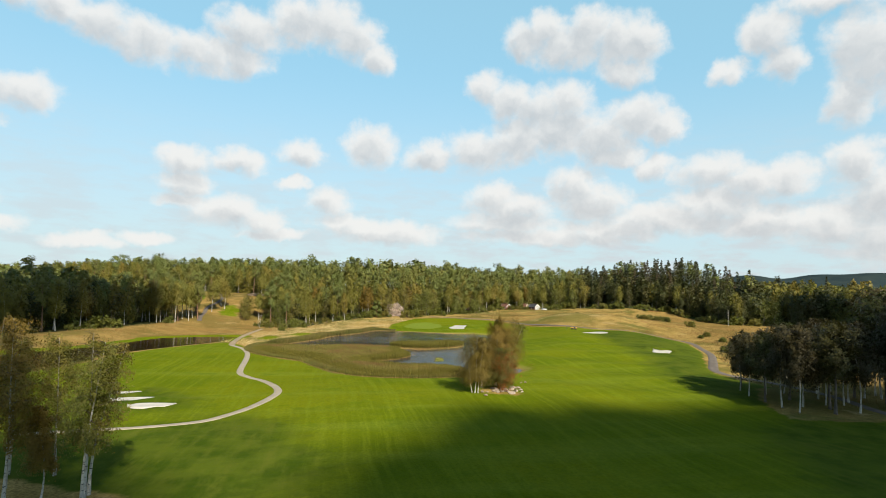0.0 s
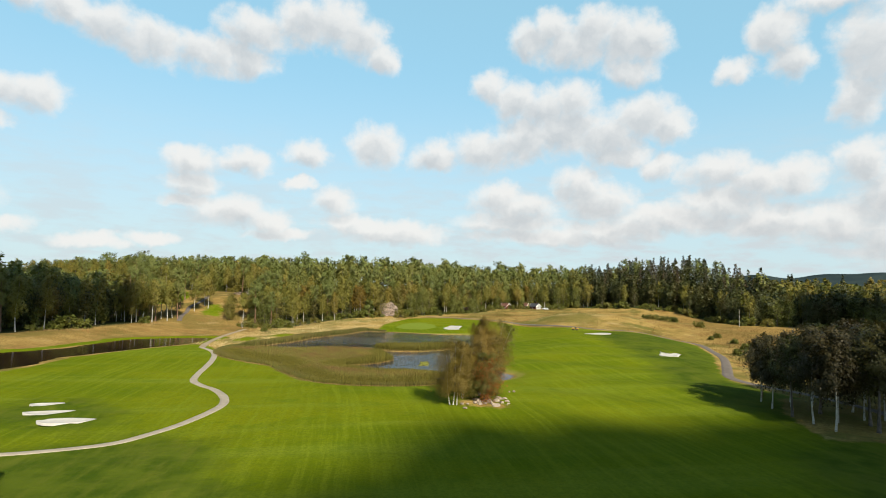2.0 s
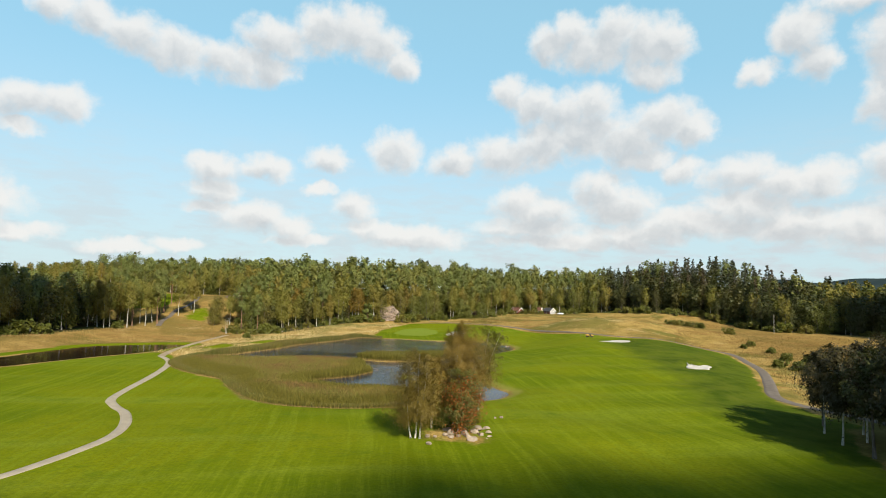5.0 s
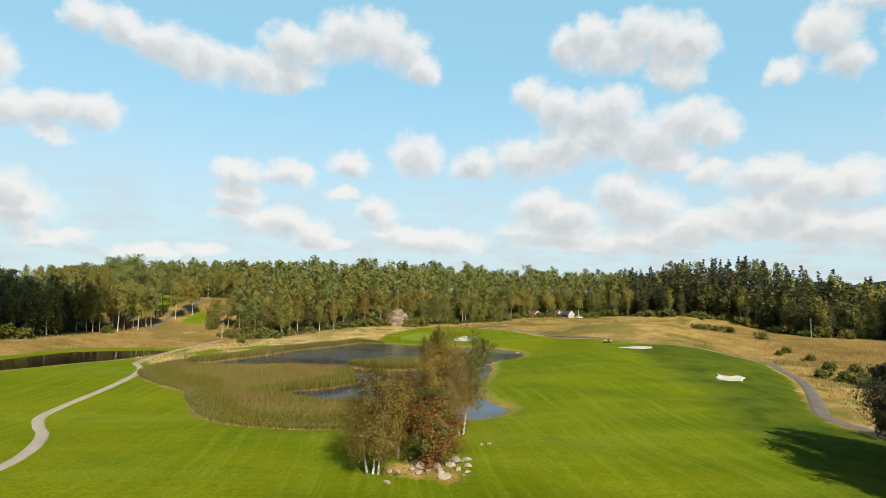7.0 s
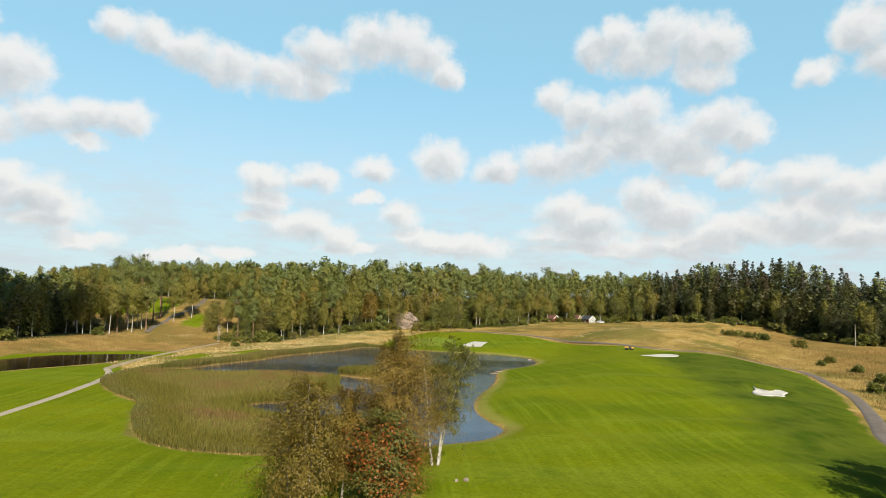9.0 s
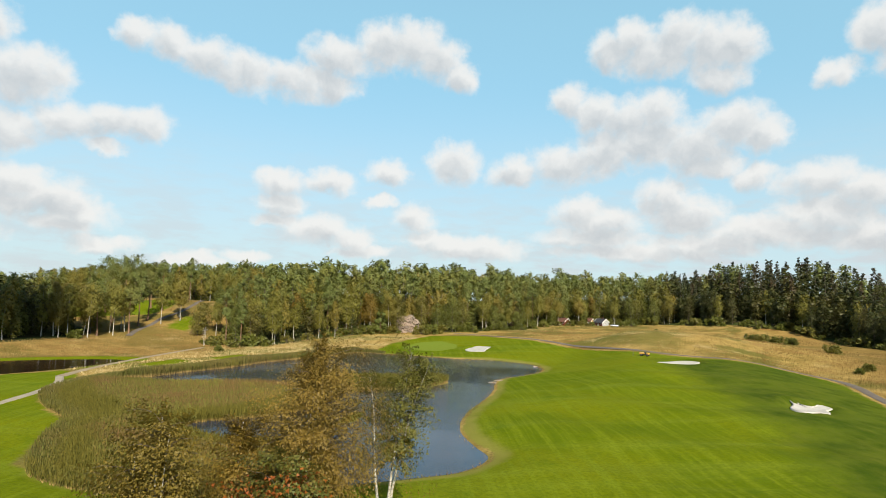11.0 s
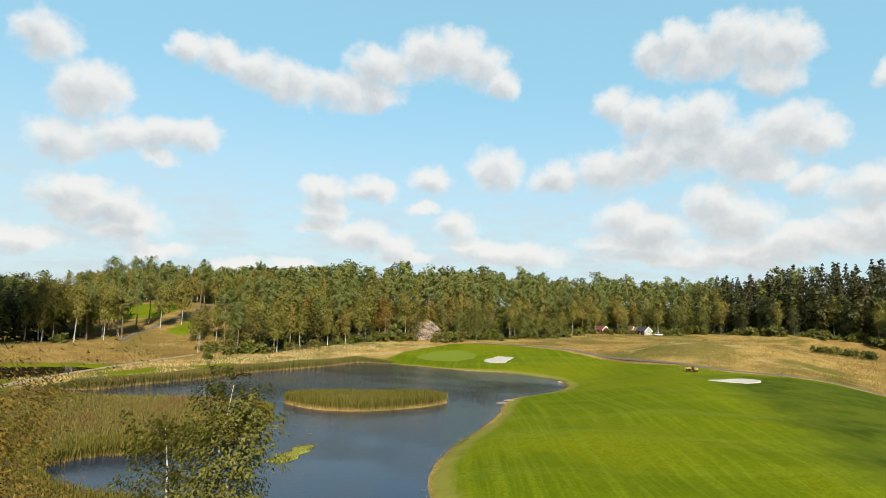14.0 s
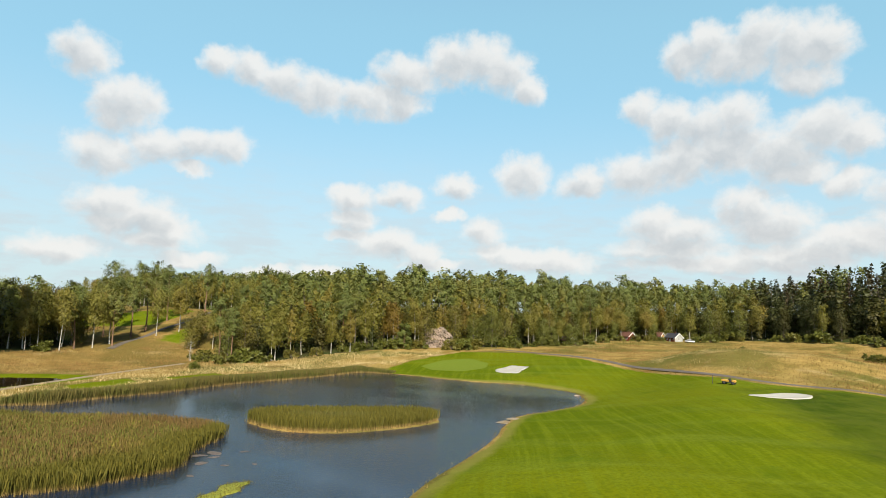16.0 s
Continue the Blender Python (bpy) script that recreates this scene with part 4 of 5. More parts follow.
def kind_at(x, y, d, u):
    if 30 < x < 135 and y > 375:
        return ("spruce" if u < 0.66 else "pine" if u < 0.78 else "alder") if d > 16 else ("birch" if u < 0.30 else "alder" if u < 0.85 else "spruce")
    if x > 30:
        return "alder" if u < 0.50 else "birch" if u < 0.72 else "broad" if u < 0.93 else "spruce"
    if x < -178 and y < 240 and d < 30:
        return "birch" if u < 0.4 else "alder" if u < 0.8 else "pine"
    if d < 16:
        return "birch" if u < 0.60 else "bronze" if u < 0.66 else "broad" if u < 0.86 else "pine"
    return "pine" if u < 0.55 else "birch" if u < 0.76 else "broad" if u < 0.93 else "alder"


far_kind = {}
for kind in TALL:
    k = "birch" if kind == "bronze" else kind
    far_kind[kind] = [grow(k, TALL[kind], np.random.default_rng(200 + i), 900 if k == "spruce" else 680, 0.50 if k == "spruce" else 0.44, 1, 4, three=True, wide={"birch": 0.72, "broad": 0.80, "alder": 0.90, "pine": 1.0, "spruce": 1.45}[k], foot=0.30 if k == "birch" else None) for i in range(3)]

order = np.argsort(depth)
singles = order[:180]
near_mesh = {}
for n, i in enumerate(singles):
    x, y = spots[i]
    kind = kind_at(x, y, depth[i], rngw.uniform())
    s = rngw.uniform(0.80, 1.14)
    v = n % 3
    if (kind, v) not in near_mesh:
        t = tree(kind, x, y, TALL[kind], 300 + v, 2300, 0.25, 1, group="trees along the forest edge", sides=5, three=True, wide=0.70 if kind == "birch" else 0.86, foot=0.32 if kind in ("birch", "bronze") else None)
        near_mesh[(kind, v)] = t
    else:
        t = copy_thing(near_mesh[(kind, v)], Matrix.Identity(4))
    s *= 0.97 if y > 330 else 1.0
    t.matrix_basis = pose(x, y, h1(x, y) - 0.05, 0, 0, rngw.uniform(0, 360)) @ Matrix.Diagonal((s * 1.05, s * 1.05, s, 1))

vs = {k: [] for k in ("birch", "bronze", "broad", "alder", "pine", "spruce", "trunk_pale", "trunk_dark")}
fs, ts, os = {k: [] for k in vs}, {k: [] for k in vs}, {k: 0 for k in vs}
zs = height(spots[:, 0], spots[:, 1])
for i in order[180:]:
    x, y = spots[i]
    kind = kind_at(x, y, depth[i], rngw.uniform())
    wood, _, crown = far_kind[kind][rngw.integers(0, 3)]
    a, s = rngw.uniform(0, 6.28), rngw.uniform(0.82, 1.10) * (rngw.uniform(1.0, 1.15) if kind == "pine" and rngw.uniform() < 0.3 else 1.0)
    s *= 1.02 if y > 330 else 1.0
    m = np.array([[math.cos(a), -math.sin(a), 0], [math.sin(a), math.cos(a), 0], [0, 0, 1]]) * s
    if depth[i] > 24:
        up = crown[0][:, 2].reshape(-1, 3).mean(1) > TALL[kind] * (0.42 if depth[i] < 45 else 0.55)
        thin = 2 if depth[i] < 45 else 4 if depth[i] < 90 else 6
        cv = crown[0].reshape(-1, 3, 3)[up][::thin]
        cv = (cv.mean(1, keepdims=True) + (cv - cv.mean(1, keepdims=True)) * (0.75 + 0.36 * thin)).reshape(-1, 3)
        crown = (cv, np.arange(len(cv)).reshape(-1, 3))
    for key, (v, f) in ((kind, crown), ("trunk_pale" if kind in ("birch", "bronze") else "trunk_dark", wood)):
        if key.startswith("trunk"):
            if depth[i] > 45:
                continue
            v, f = v[:32], f[:28]
        vs[key].append(v @ m.T + (x, y, zs[i] - 0.05))
        fs[key].append(f + os[key])
        ts[key].append(np.full(len(v), rngw.uniform()))
        os[key] += len(v)
fill = scatter(-300, 230, 100, 520, 6.0, rngw)
fd = np.maximum(-sd(WOOD_NORTH, fill[:, 0], fill[:, 1]), -sd(WOOD_WEST, fill[:, 0], fill[:, 1]))
fa, fb = np.degrees(np.arctan2(fill[:, 0] + 1.5, fill[:, 1] + 2)), np.degrees(np.arctan2(fill[:, 0] - 10.5, fill[:, 1] - 129))
fill = fill[(fd > 4) & (fd < 38) & (fa < 31) & ((fa > -49) | (fb > -65))]
fz = height(fill[:, 0], fill[:, 1])
for (x, y), z in zip(fill, fz):
    kind = "alder" if rngw.uniform() < (0.95 if x > 20 else 0.5) else "broad"
    v, f = far_kind[kind][rngw.integers(0, 3)][2]
    v = v.reshape(-1, 3, 3)[::3]
    v = (v.mean(1, keepdims=True) + (v - v.mean(1, keepdims=True)) * 1.7).reshape(-1, 3)
    s = rngw.uniform(0.4, 0.92) if x < 30 else rngw.uniform(0.7, 1.25)
    vs[kind].append(v * s + (x, y, z - 0.3))
    fs[kind].append(np.arange(len(v)).reshape(-1, 3) + os[kind])
    ts[kind].append(np.full(len(v), rngw.uniform()))
    os[kind] += len(v)
for key, mat, label in (("birch", BIRCH_LEAF, "dense forest of yellow-green birch crowns"), ("bronze", BRONZE_LEAF, "bronze autumn crowns within the forest"), ("broad", GREEN_LEAF, "green broadleaf crowns within the forest"),
                        ("alder", ALDER_LEAF, "dark alder crowns within the forest"), ("pine", PINE_LEAF, "pine crowns of the wooded hill"), ("spruce", SPRUCE_LEAF, "dark spruce crowns of the wooded hill"),
                        ("trunk_pale", BIRCH, "white birch trunks within the forest"), ("trunk_dark", GREY_BARK, "brown trunks within the forest")):
    if vs[key]:
        ob = new("forest_" + ("trunks" if key.startswith("trunk") else "crowns"), mesh_of("forest", np.concatenate(vs[key]), np.concatenate(fs[key]), [mat], False, [("tint", "FLOAT", np.concatenate(ts[key]))]))
        tagged(ob, label, "forest", kind="stuff")


# ---- reeds ----
def blades(poly, per_m2, tall, wide, rng, off=None, bend=0.25, land=False):
    p = np.array(poly)
    lo, hi = p.min(0), p.max(0)
    n = int((hi - lo).prod() * per_m2)
    xy = rng.uniform(lo, hi, (n, 2))
    d = sd(poly, xy[:, 0], xy[:, 1]) + rng.normal(size=n) * 0.25
    xy = xy[d < (np.where(sd(BASIN_S, xy[:, 0], xy[:, 1]) > -1.2, 1.5, 0) if land else 0)]
    if off is not None:
        xy = xy[off(xy)]
    n = len(xy)
    patch = 0.9 + 0.12 * np.sin(xy[:, 0] * 0.23 + 1) * np.sin(xy[:, 1] * 0.19)
    patch = patch * (0.35 + 0.65 * ss(-1.5, 4.0, -sd(BASIN_S, xy[:, 0], xy[:, 1]))) if land else patch
    ht = tall * patch * (rng.uniform(0.78, 1.10, n) if bend < 0.5 else rng.uniform(0.5, 1.15, n))
    a = rng.uniform(0, math.pi, n)
    side = np.stack([np.cos(a), np.sin(a), np.zeros(n)], -1) * wide * rng.uniform(0.7, 1.3, (n, 1)) * 0.5
    z0 = np.maximum(height(xy[:, 0], xy[:, 1]), LEVEL) - 0.05
    foot = np.column_stack([xy, z0])
    lean = np.column_stack([rng.normal(size=(n, 2)) * bend * ht[:, None] * 0.5, np.zeros(n)])
    tip = foot + lean + np.column_stack([np.zeros((n, 2)), ht])
    # every other stalk is broad at its plume, the rest at their feet
    plume = (np.arange(n) % 2 == 0)[:, None] & (bend < 0.5)
    droop = tip - np.column_stack([np.zeros((n, 2)), ht * rng.uniform(0.06, 0.20, n)]) + side * 1.5
    v = np.stack([np.where(plume, foot, foot - side), np.where(plume, droop, foot + side), np.where(plume, tip - side * 0.8, tip)], 1).reshape(-1, 3)
    f = np.arange(3 * n).reshape(n, 3)
    rise = np.where(plume, [0, 0.85, 1], [0, 0, 1]).ravel()
    lush = ss(9.0, 0.5, -sd(poly, xy[:, 0], xy[:, 1])) * np.maximum(ss(186, 172, xy[:, 1]), ss(-58, -49, xy[:, 0])) * (0.75 + 0.25 * ss(146, 152, xy[:, 1]))
    return v, f, [("rise", "FLOAT", rise), ("lush", "FLOAT", np.repeat(lush, 3))]


rngr = np.random.default_rng(9)
for poly, dens, tall, wide, mat, label in ((REED_MASS, 125, 2.0, 0.060, REED, "dense brown and green reed bed standing in the pond"),
                                           (REED_STRIP, 80, 2.2, 0.09, REED_GREEN, "green reeds along the far pond bank"),
                                           (ISLET, 130, 2.0, 0.075, REED_GREEN, "green reed islet with straw-coloured feet in the pond")):
    v, f, r = blades(smooth(poly, True, 4), dens, tall, wide, rngr, land=True)
    tagged(new("reeds", mesh_of("reeds", v, f, [mat], False, r)), label, "reeds", kind="stuff")


sedge = [(-10, 140), (-30, 126), (-56, 132), (-74, 150), (-104, 168), (-106, 190), (-92, 190), (-60, 170), (-40, 145)]
v, f, r = blades(sedge, 34, 1.0, 0.075, rngr, lambda xy: (np.abs(sd(BASIN_S, xy[:, 0], xy[:, 1]) - 0.4) < 2.3) & (xy[:, 0] < -17))
tagged(new("sedge", mesh_of("sedge", v, f, [REED_GREEN], False, r)), "green sedge fringing the landward edge of the reed bed", "reeds", kind="stuff")


def blank(name, label, category, group=""):
    return tagged(new(name), label, category, group)


def part(name, bm, mat, parent, label="", soft=False):
    """Links a bmesh as one mesh object under a thing or a part."""
    me = bpy.data.meshes.new(name)
    bm.to_mesh(me)
    bm.free()
    me.materials.append(mat)
    for p in me.polygons:
        p.use_smooth = soft
    ob = new(name, me)
    ob.parent = parent
    return tagged(ob, label)


def box(x0, x1, y0, y1, z0, z1, bevel=0.0):
    bm = bmesh.new()
    bmesh.ops.create_cube(bm, size=1)
    bmesh.ops.transform(bm, matrix=Matrix.Translation(((x0 + x1) / 2, (y0 + y1) / 2, (z0 + z1) / 2)) @ Matrix.Diagonal((x1 - x0, y1 - y0, z1 - z0, 1)), verts=bm.verts)
    if bevel:
        bmesh.ops.bevel(bm, geom=bm.edges[:], offset=bevel, segments=2, affect="EDGES")
    return bm


# ---- bunkers ----
def bunker(poly, label):
    """Raked sand lying in the hollow, cut to the bunker's outline, thicker towards the lip."""
    c = poly.mean(0)
    rings = np.array([0.0, 0.25, 0.5, 0.72, 0.88, 0.97, 1.0])
    v = c + (poly[None] - c) * rings[:, None, None]
    z = height(v[..., 0], v[..., 1], False) + 0.04 - 0.22 * (1 - rings[:, None] ** 3)
    z[-1] -= 0.40
    i = np.arange(len(rings) * len(poly)).reshape(len(rings), len(poly))
    j = np.roll(i, -1, 1)
    f = np.stack([i[:-1], j[:-1], j[1:], i[1:]], -1)[1:].reshape(-1, 4)
    core = np.stack([j[1], i[1], np.full(len(poly), 0)], -1)
    ob = new("bunker", mesh_of("bunker", np.concatenate([v, z[..., None]], -1).reshape(-1, 3), [f, core], [SAND]))
    return tagged(ob, label, "sand bunker", "sand bunkers")


for k, p in enumerate(BUNKERS_S):
    bunker(p, "white sand bunker with a lobed edge in the turf" if k < 3 else "white sand bunker beside the cart path")


# ---- stones ----
def stone(x, y, size, seed, label, group="", flat=0.6, sink=0.25, mat=None, name="boulder"):
    rng = np.random.default_rng(seed)
    bm = bmesh.new()
    bmesh.ops.create_icosphere(bm, subdivisions=3, radius=0.5)
    cuts = [(Vector(rng.normal(size=3)).normalized(), rng.uniform(0.22, 0.42)) for _ in range(9)]
    for vert in bm.verts:
        for n, d in cuts:
            over = vert.co.dot(n) - d
            if over > 0:
                vert.co -= n * over * 0.9
        vert.co *= 1 + 0.10 * noise.noise(vert.co * 4 + Vector((seed, 0, 0)))
    bmesh.ops.transform(bm, matrix=Matrix.Rotation(rng.uniform(0, 6), 4, "Z") @ Matrix.Diagonal((size * rng.uniform(0.9, 1.4), size, size * flat, 1)), verts=bm.verts)
    me = bpy.data.meshes.new(name)
    bm.to_mesh(me)
    bm.free()
    me.materials.append(mat or BOULDER)
    ob = new(name, me)
    ob.location = (x, y, h1(x, y) + size * flat * (0.5 - sink) - 0.02)
    return tagged(ob, label, "rock", group)


rngs = np.random.default_rng(21)
stones = [(-10.6, 115.9, 1.0), (-9.0, 115.8, 0.9), (-6.9, 114.6, 1.3), (-7.0, 120.2, 1.5), (-11.0, 118.6, 1.2), (-11.8, 111.0, 0.8), (-4.7, 128.8, 0.7), (-5.6, 128.4, 0.5), (-8.2, 117.0, 1.5), (-7.4, 118.6, 1.2),
          (-10.2, 117.2, 1.3), (-9.6, 114.9, 0.9), (-6.2, 117.6, 1.1), (-8.8, 119.6, 1.0), (-6.0, 121.5, 1.0), (-12.8, 114.6, 0.8), (-7.6, 115.9, 0.8), (-5.4, 119.3, 0.9)]
for k, (x, y, s) in enumerate(stones):
    stone(x, y, s, 40 + k, "lichen-grey granite boulder lying under the trees", "boulders of the clump")
for k in range(14):
    stone(-8.4 + rngs.normal() * 2.0, 117.4 + rngs.normal() * 1.7, rngs.uniform(0.3, 0.65), 70 + k, "small granite stone among the boulders", "boulders of the clump")
stone(-17.2, 262.6, 1.6, 90, "low grey rock at the water's edge", flat=0.35, sink=0.1)
for k, (x, y, s) in enumerate([(-21.5, 220.0, 4.0), (-24.0, 218.6, 2.4), (-20.6, 222.5, 3.6), (-20.0, 225.4, 2.6), (-29.4, 216.2, 1.8), (-28.6, 217.4, 1.2)]):
    stone(x, y, s, 95 + k, "flat sandy shoal stone at the pond edge", flat=0.07, sink=0.1, mat=DIRT, name="shoal_stone")


def cliff(x, y, wide, tall, seed, turn):
    """A blocky granite face set into the slope."""
    rng = np.random.default_rng(seed)
    nu, nv = 34, 22
    u, v = np.meshgrid(np.linspace(-0.5, 0.5, nu), np.linspace(0, 1, nv))
    arch = np.clip(1 - (np.abs(u + 0.08) * 2) ** 2.4, 0, 1) ** 0.7 * (0.93 + 0.07 * np.sin(u * 17 + 1))
    X = u * wide
    Z = v * tall * (0.25 + 0.75 * arch)
    Y = v ** 1.3 * tall * 0.55 + (np.abs(u) * 2) ** 3 * 4.0
    for _ in range(40):
        a = rng.uniform(0, 6.28)
        k = np.cos(a) * X + np.sin(a) * Z - rng.uniform(-0.5, 1) * tall * 0.7
        Y = Y + np.where(k > 0, rng.uniform(-0.8, 0.8), 0)
    Y = Y + 0.22 * rng.normal(size=Y.shape)
    i = np.arange(nu * nv).reshape(nv, nu)
    f = np.stack([i[:-1, :-1], i[:-1, 1:], i[1:, 1:], i[1:, :-1]], -1).reshape(-1, 4)
    top = np.stack([X[-1], Y[-1] + 6, Z[-1] - 0.5], -1)
    j = np.arange(nu) + nu * nv
    f2 = np.stack([i[-1, :-1], i[-1, 1:], j[1:], j[:-1]], -1)
    vs_ = np.concatenate([np.stack([X, Y, Z], -1).reshape(-1, 3), top])
    ob = new("rock_face", mesh_of("rock_face", vs_, np.concatenate([f, f2]), [ROCK], False))
    ob.matrix_world = pose(x, y, h1(x, y) - 0.6, 0, 0, turn)
    return tagged(ob, "pinkish granite rock face at the forest edge", "cliff")


cliff(-86.0, 335.5, 14, 9.0, 3, 22)
cliff(-112, 322, 6, 5.0, 4, 30)
cliff(-166, 318, 12, 2.6, 6, 40)
cliff(-136, 300, 5, 4.0, 8, 35)


# ---- shrubs and small trees ----
def bush(x, y, tall, seed, mat, count, size, label, group, wide=1.0):
    rng = np.random.default_rng(seed)
    wood = join([tube(np.array([[0, 0, -0.1], [dx * 0.4, dy * 0.4, tall * 0.4], [dx, dy, tall * 0.8]]), np.array([0.05, 0.035, 0.012]) * tall * 0.5, 5)
                 for dx, dy in rng.normal(size=(7, 2)) * tall * 0.35 * wide])
    n = 14
    lobes = np.column_stack([rng.normal(size=(n, 2)) * tall * 0.38 * wide, rng.uniform(0.15, 0.8, n) * tall])
    c = lobes[rng.integers(0, n, count)] + rng.normal(size=(count, 3)) * tall * 0.14
    c[:, 2] = np.abs(c[:, 2])
    top = blank("bush", label, "bush", group)
    for name, (v, f), m in (("stems", wood, GREY_BARK), ("foliage", leaves(c, size * 1.25, rng, three=True), mat)):
        ob = new(name, mesh_of(name, v, f, [m], False))
        ob.parent = top
    top.matrix_world = pose(x, y, h1(x, y) - 0.03)
    return top


def copies(first, spots_, seed):
    rng = np.random.default_rng(seed)
    for x, y, s in spots_:
        c = copy_thing(first, Matrix.Identity(4))
        c.matrix_basis = pose(x, y, h1(x, y) - 0.03, 0, 0, rng.uniform(0, 360)) @ Matrix.Scale(s, 4)


B1 = bush(73.2, 242.4, 2.2, 5, GREEN_LEAF, 1500, 0.24, "dark green willow bush in the dry rough", "bushes in the rough", 1.3)
copies(B1, [(66, 225.7, 1.0), (69, 221, 1.1), (72, 216, 1.2), (70, 210.8, 1.15), (75, 208, 1.1), (77, 236, 1.0), (79, 229, 1.1), (76.3, 291.5, 0.9), (82, 224, 1.0), (58.5, 366, 1.3), (63, 362, 1.4), (67, 358, 1.3),
            (71, 352, 1.3), (60, 360, 1.2), (78, 330, 1.3), (20, 352, 0.7), (-118, 246, 0.8), (-122, 270, 0.9), (62, 170, 0.7), (66, 190, 0.9), (72, 200, 1.0), (68, 181, 0.8), (72.6, 285.3, 0.7), (78.5, 273.3, 0.9)], 31)
B2 = bush(-98, 326, 3.0, 6, GREEN_LEAF, 600, 0.46, "leafy green bush along the forest edge", "bushes along the forest edge", 1.2)
edge = []
for ring in (smooth(WOOD_NORTH, True, 6), smooth(WOOD_WEST, True, 6)):
    for px, py in ring:
        if px < -160 and rngs.uniform() < 0.65:
            continue
        if -200 < px < 150 and 90 < py < 465 and rngs.uniform() < 0.8:
            edge.append((px + rngs.normal() * 2, py + rngs.normal() * 2, rngs.uniform(0.5, 1.5)))
edge += [(-93.5, 329.5, 1.0), (-91, 331, 0.8), (-79.5, 333.5, 1.1), (-77, 336, 1.3), (-82, 331.5, 0.6), (-74, 340, 1.2), (-30, 421, 0.8), (-22.5, 425, 1.0), (-18, 432, 0.9), (-11.5, 433, 0.7), (-48, 386, 0.7), (-44, 388, 0.9), (-40, 396, 1.0), (-36, 406, 1.0), (-52, 384, 0.8), (-14.5, 433, 0.6), (4.5, 435, 0.9), (10, 437, 1.1)]
copies(B2, edge, 32)
tree("pine", -96, 324.5, 9.5, 77, 2600, 0.5, 1, "young pine with a full green crown beside the rock", foot=0.12, wide=1.5)
for k, (x, y, t, kd) in enumerate([(-172, 236, 17, "birch"), (-167, 240, 18, "birch"), (-170, 246, 20, "pine"), (-167, 250, 16, "birch"), (-173, 254, 18, "birch"), (-170, 258, 17, "birch"), (-176, 262, 15, "birch"),
                                   (-176, 270, 21, "pine"), (-182, 280, 22, "pine"), (-171, 276, 16, "birch"), (-168, 283, 15, "birch"), (-173, 288, 16, "birch"), (-188, 268, 20, "pine"), (-196, 276, 20, "pine"),
                                   (-160, 308, 15, "birch"), (-190, 296, 21, "pine"), (-200, 300, 20, "pine"), (-178, 250, 18, "broad"), (-183, 257, 16, "broad"), (-190, 262, 17, "broad"), (-166, 256, 18, "pine"), (-150, 273, 11, "broad"), (-146, 279, 13, "birch"), (-143, 285, 14, "birch"), (-154, 280, 10, "broad"), (-40, 414, 15, "birch"), (-46, 410, 14, "broad"), (-36, 420, 16, "birch"), (-58, 383, 12, "broad"), (-68, 384, 11, "broad"), (-28, 433, 13, "broad"), (-31, 431, 14, "birch"), (-17.5, 437, 13, "birch"), (-50, 400, 12, "alder"), (-29.5, 423, 13, "birch"), (-19.5, 434, 14, "birch"), (-46, 387, 9, "broad"), (-51.5, 387, 11, "birch"), (-54, 384, 8, "broad"), (-16.4, 436, 8, "broad"), (-33, 420, 9, "broad"),
                                   (-215, 289.6, 24.5, "pine"), (-232.9, 315.3, 22, "pine"), (-245, 333, 23, "pine"), (-204.3, 328.4, 21, "pine"), (-192, 357.9, 22, "pine"), (-213, 362, 23, "pine"), (-199, 361, 21, "pine"), (-186, 352, 20, "pine"), (-224, 300, 20, "pine")]):
    tree(kd, x, y, t, 140 + k, 2000, 0.30, 1, sides=5, three=True, group="trees before the grassy slope", foot=0.5 if kd == "birch" else None)


def dead_tree(x, y, tall, seed):
    rng = np.random.default_rng(seed)
    wood = join(grow("rowan", tall, rng, 10, 0.1, 2, 6, 0.6, 0.35)[:2])
    ob = new("dead_tree", mesh_of("dead_tree", *wood, [DEAD_WOOD]))
    ob.matrix_world = pose(x, y, h1(x, y))
    return tagged(ob, "bleached leafless dead tree in dry grass", "tree")


dead_tree(-136, 261, 7.0, 3)

# ---- houses among the trees ----
RED = plain("falun_red_boards", (0.16, 0.030, 0.020), (0.12, 0.025, 0.017), 1.5)
YELLOW = plain("yellow_boards", (0.36, 0.20, 0.055), (0.30, 0.165, 0.047), 1.5)
# darker copy of the white boards, the gable end's shade put into the colour
SHADED_WHITE = plain("shaded_white_boards", (0.27, 0.27, 0.255), (0.22, 0.22, 0.21), 1.2)
WHITE = plain("white_boards", (0.78, 0.77, 0.73), (0.68, 0.67, 0.63), 1.2)
ROOF = plain("black_roofing", (0.028, 0.028, 0.032), (0.045, 0.045, 0.048), 1.5, 0.6)
TILE = plain("red_roof_tiles", (0.105, 0.045, 0.030), (0.075, 0.036, 0.026), 2.0)
GLASS = plain("window_glass", (0.03, 0.035, 0.04), (0.05, 0.055, 0.06), 0.5, 0.08, relief=0, spec=0.6)
RUBBER = plain("black_rubber", (0.02, 0.02, 0.02), (0.03, 0.03, 0.03), 4.0)
PAINT = plain("yellow_machine_paint", (0.44, 0.25, 0.045), (0.38, 0.21, 0.04), 1.5, 0.4)
CARPAINT = plain("white_car_paint", (0.75, 0.75, 0.75), (0.70, 0.70, 0.71), 1.0, 0.25, relief=0)
STEEL = plain("dark_steel", (0.06, 0.06, 0.06), (0.10, 0.10, 0.10), 3.0, 0.5, metal=0.6)


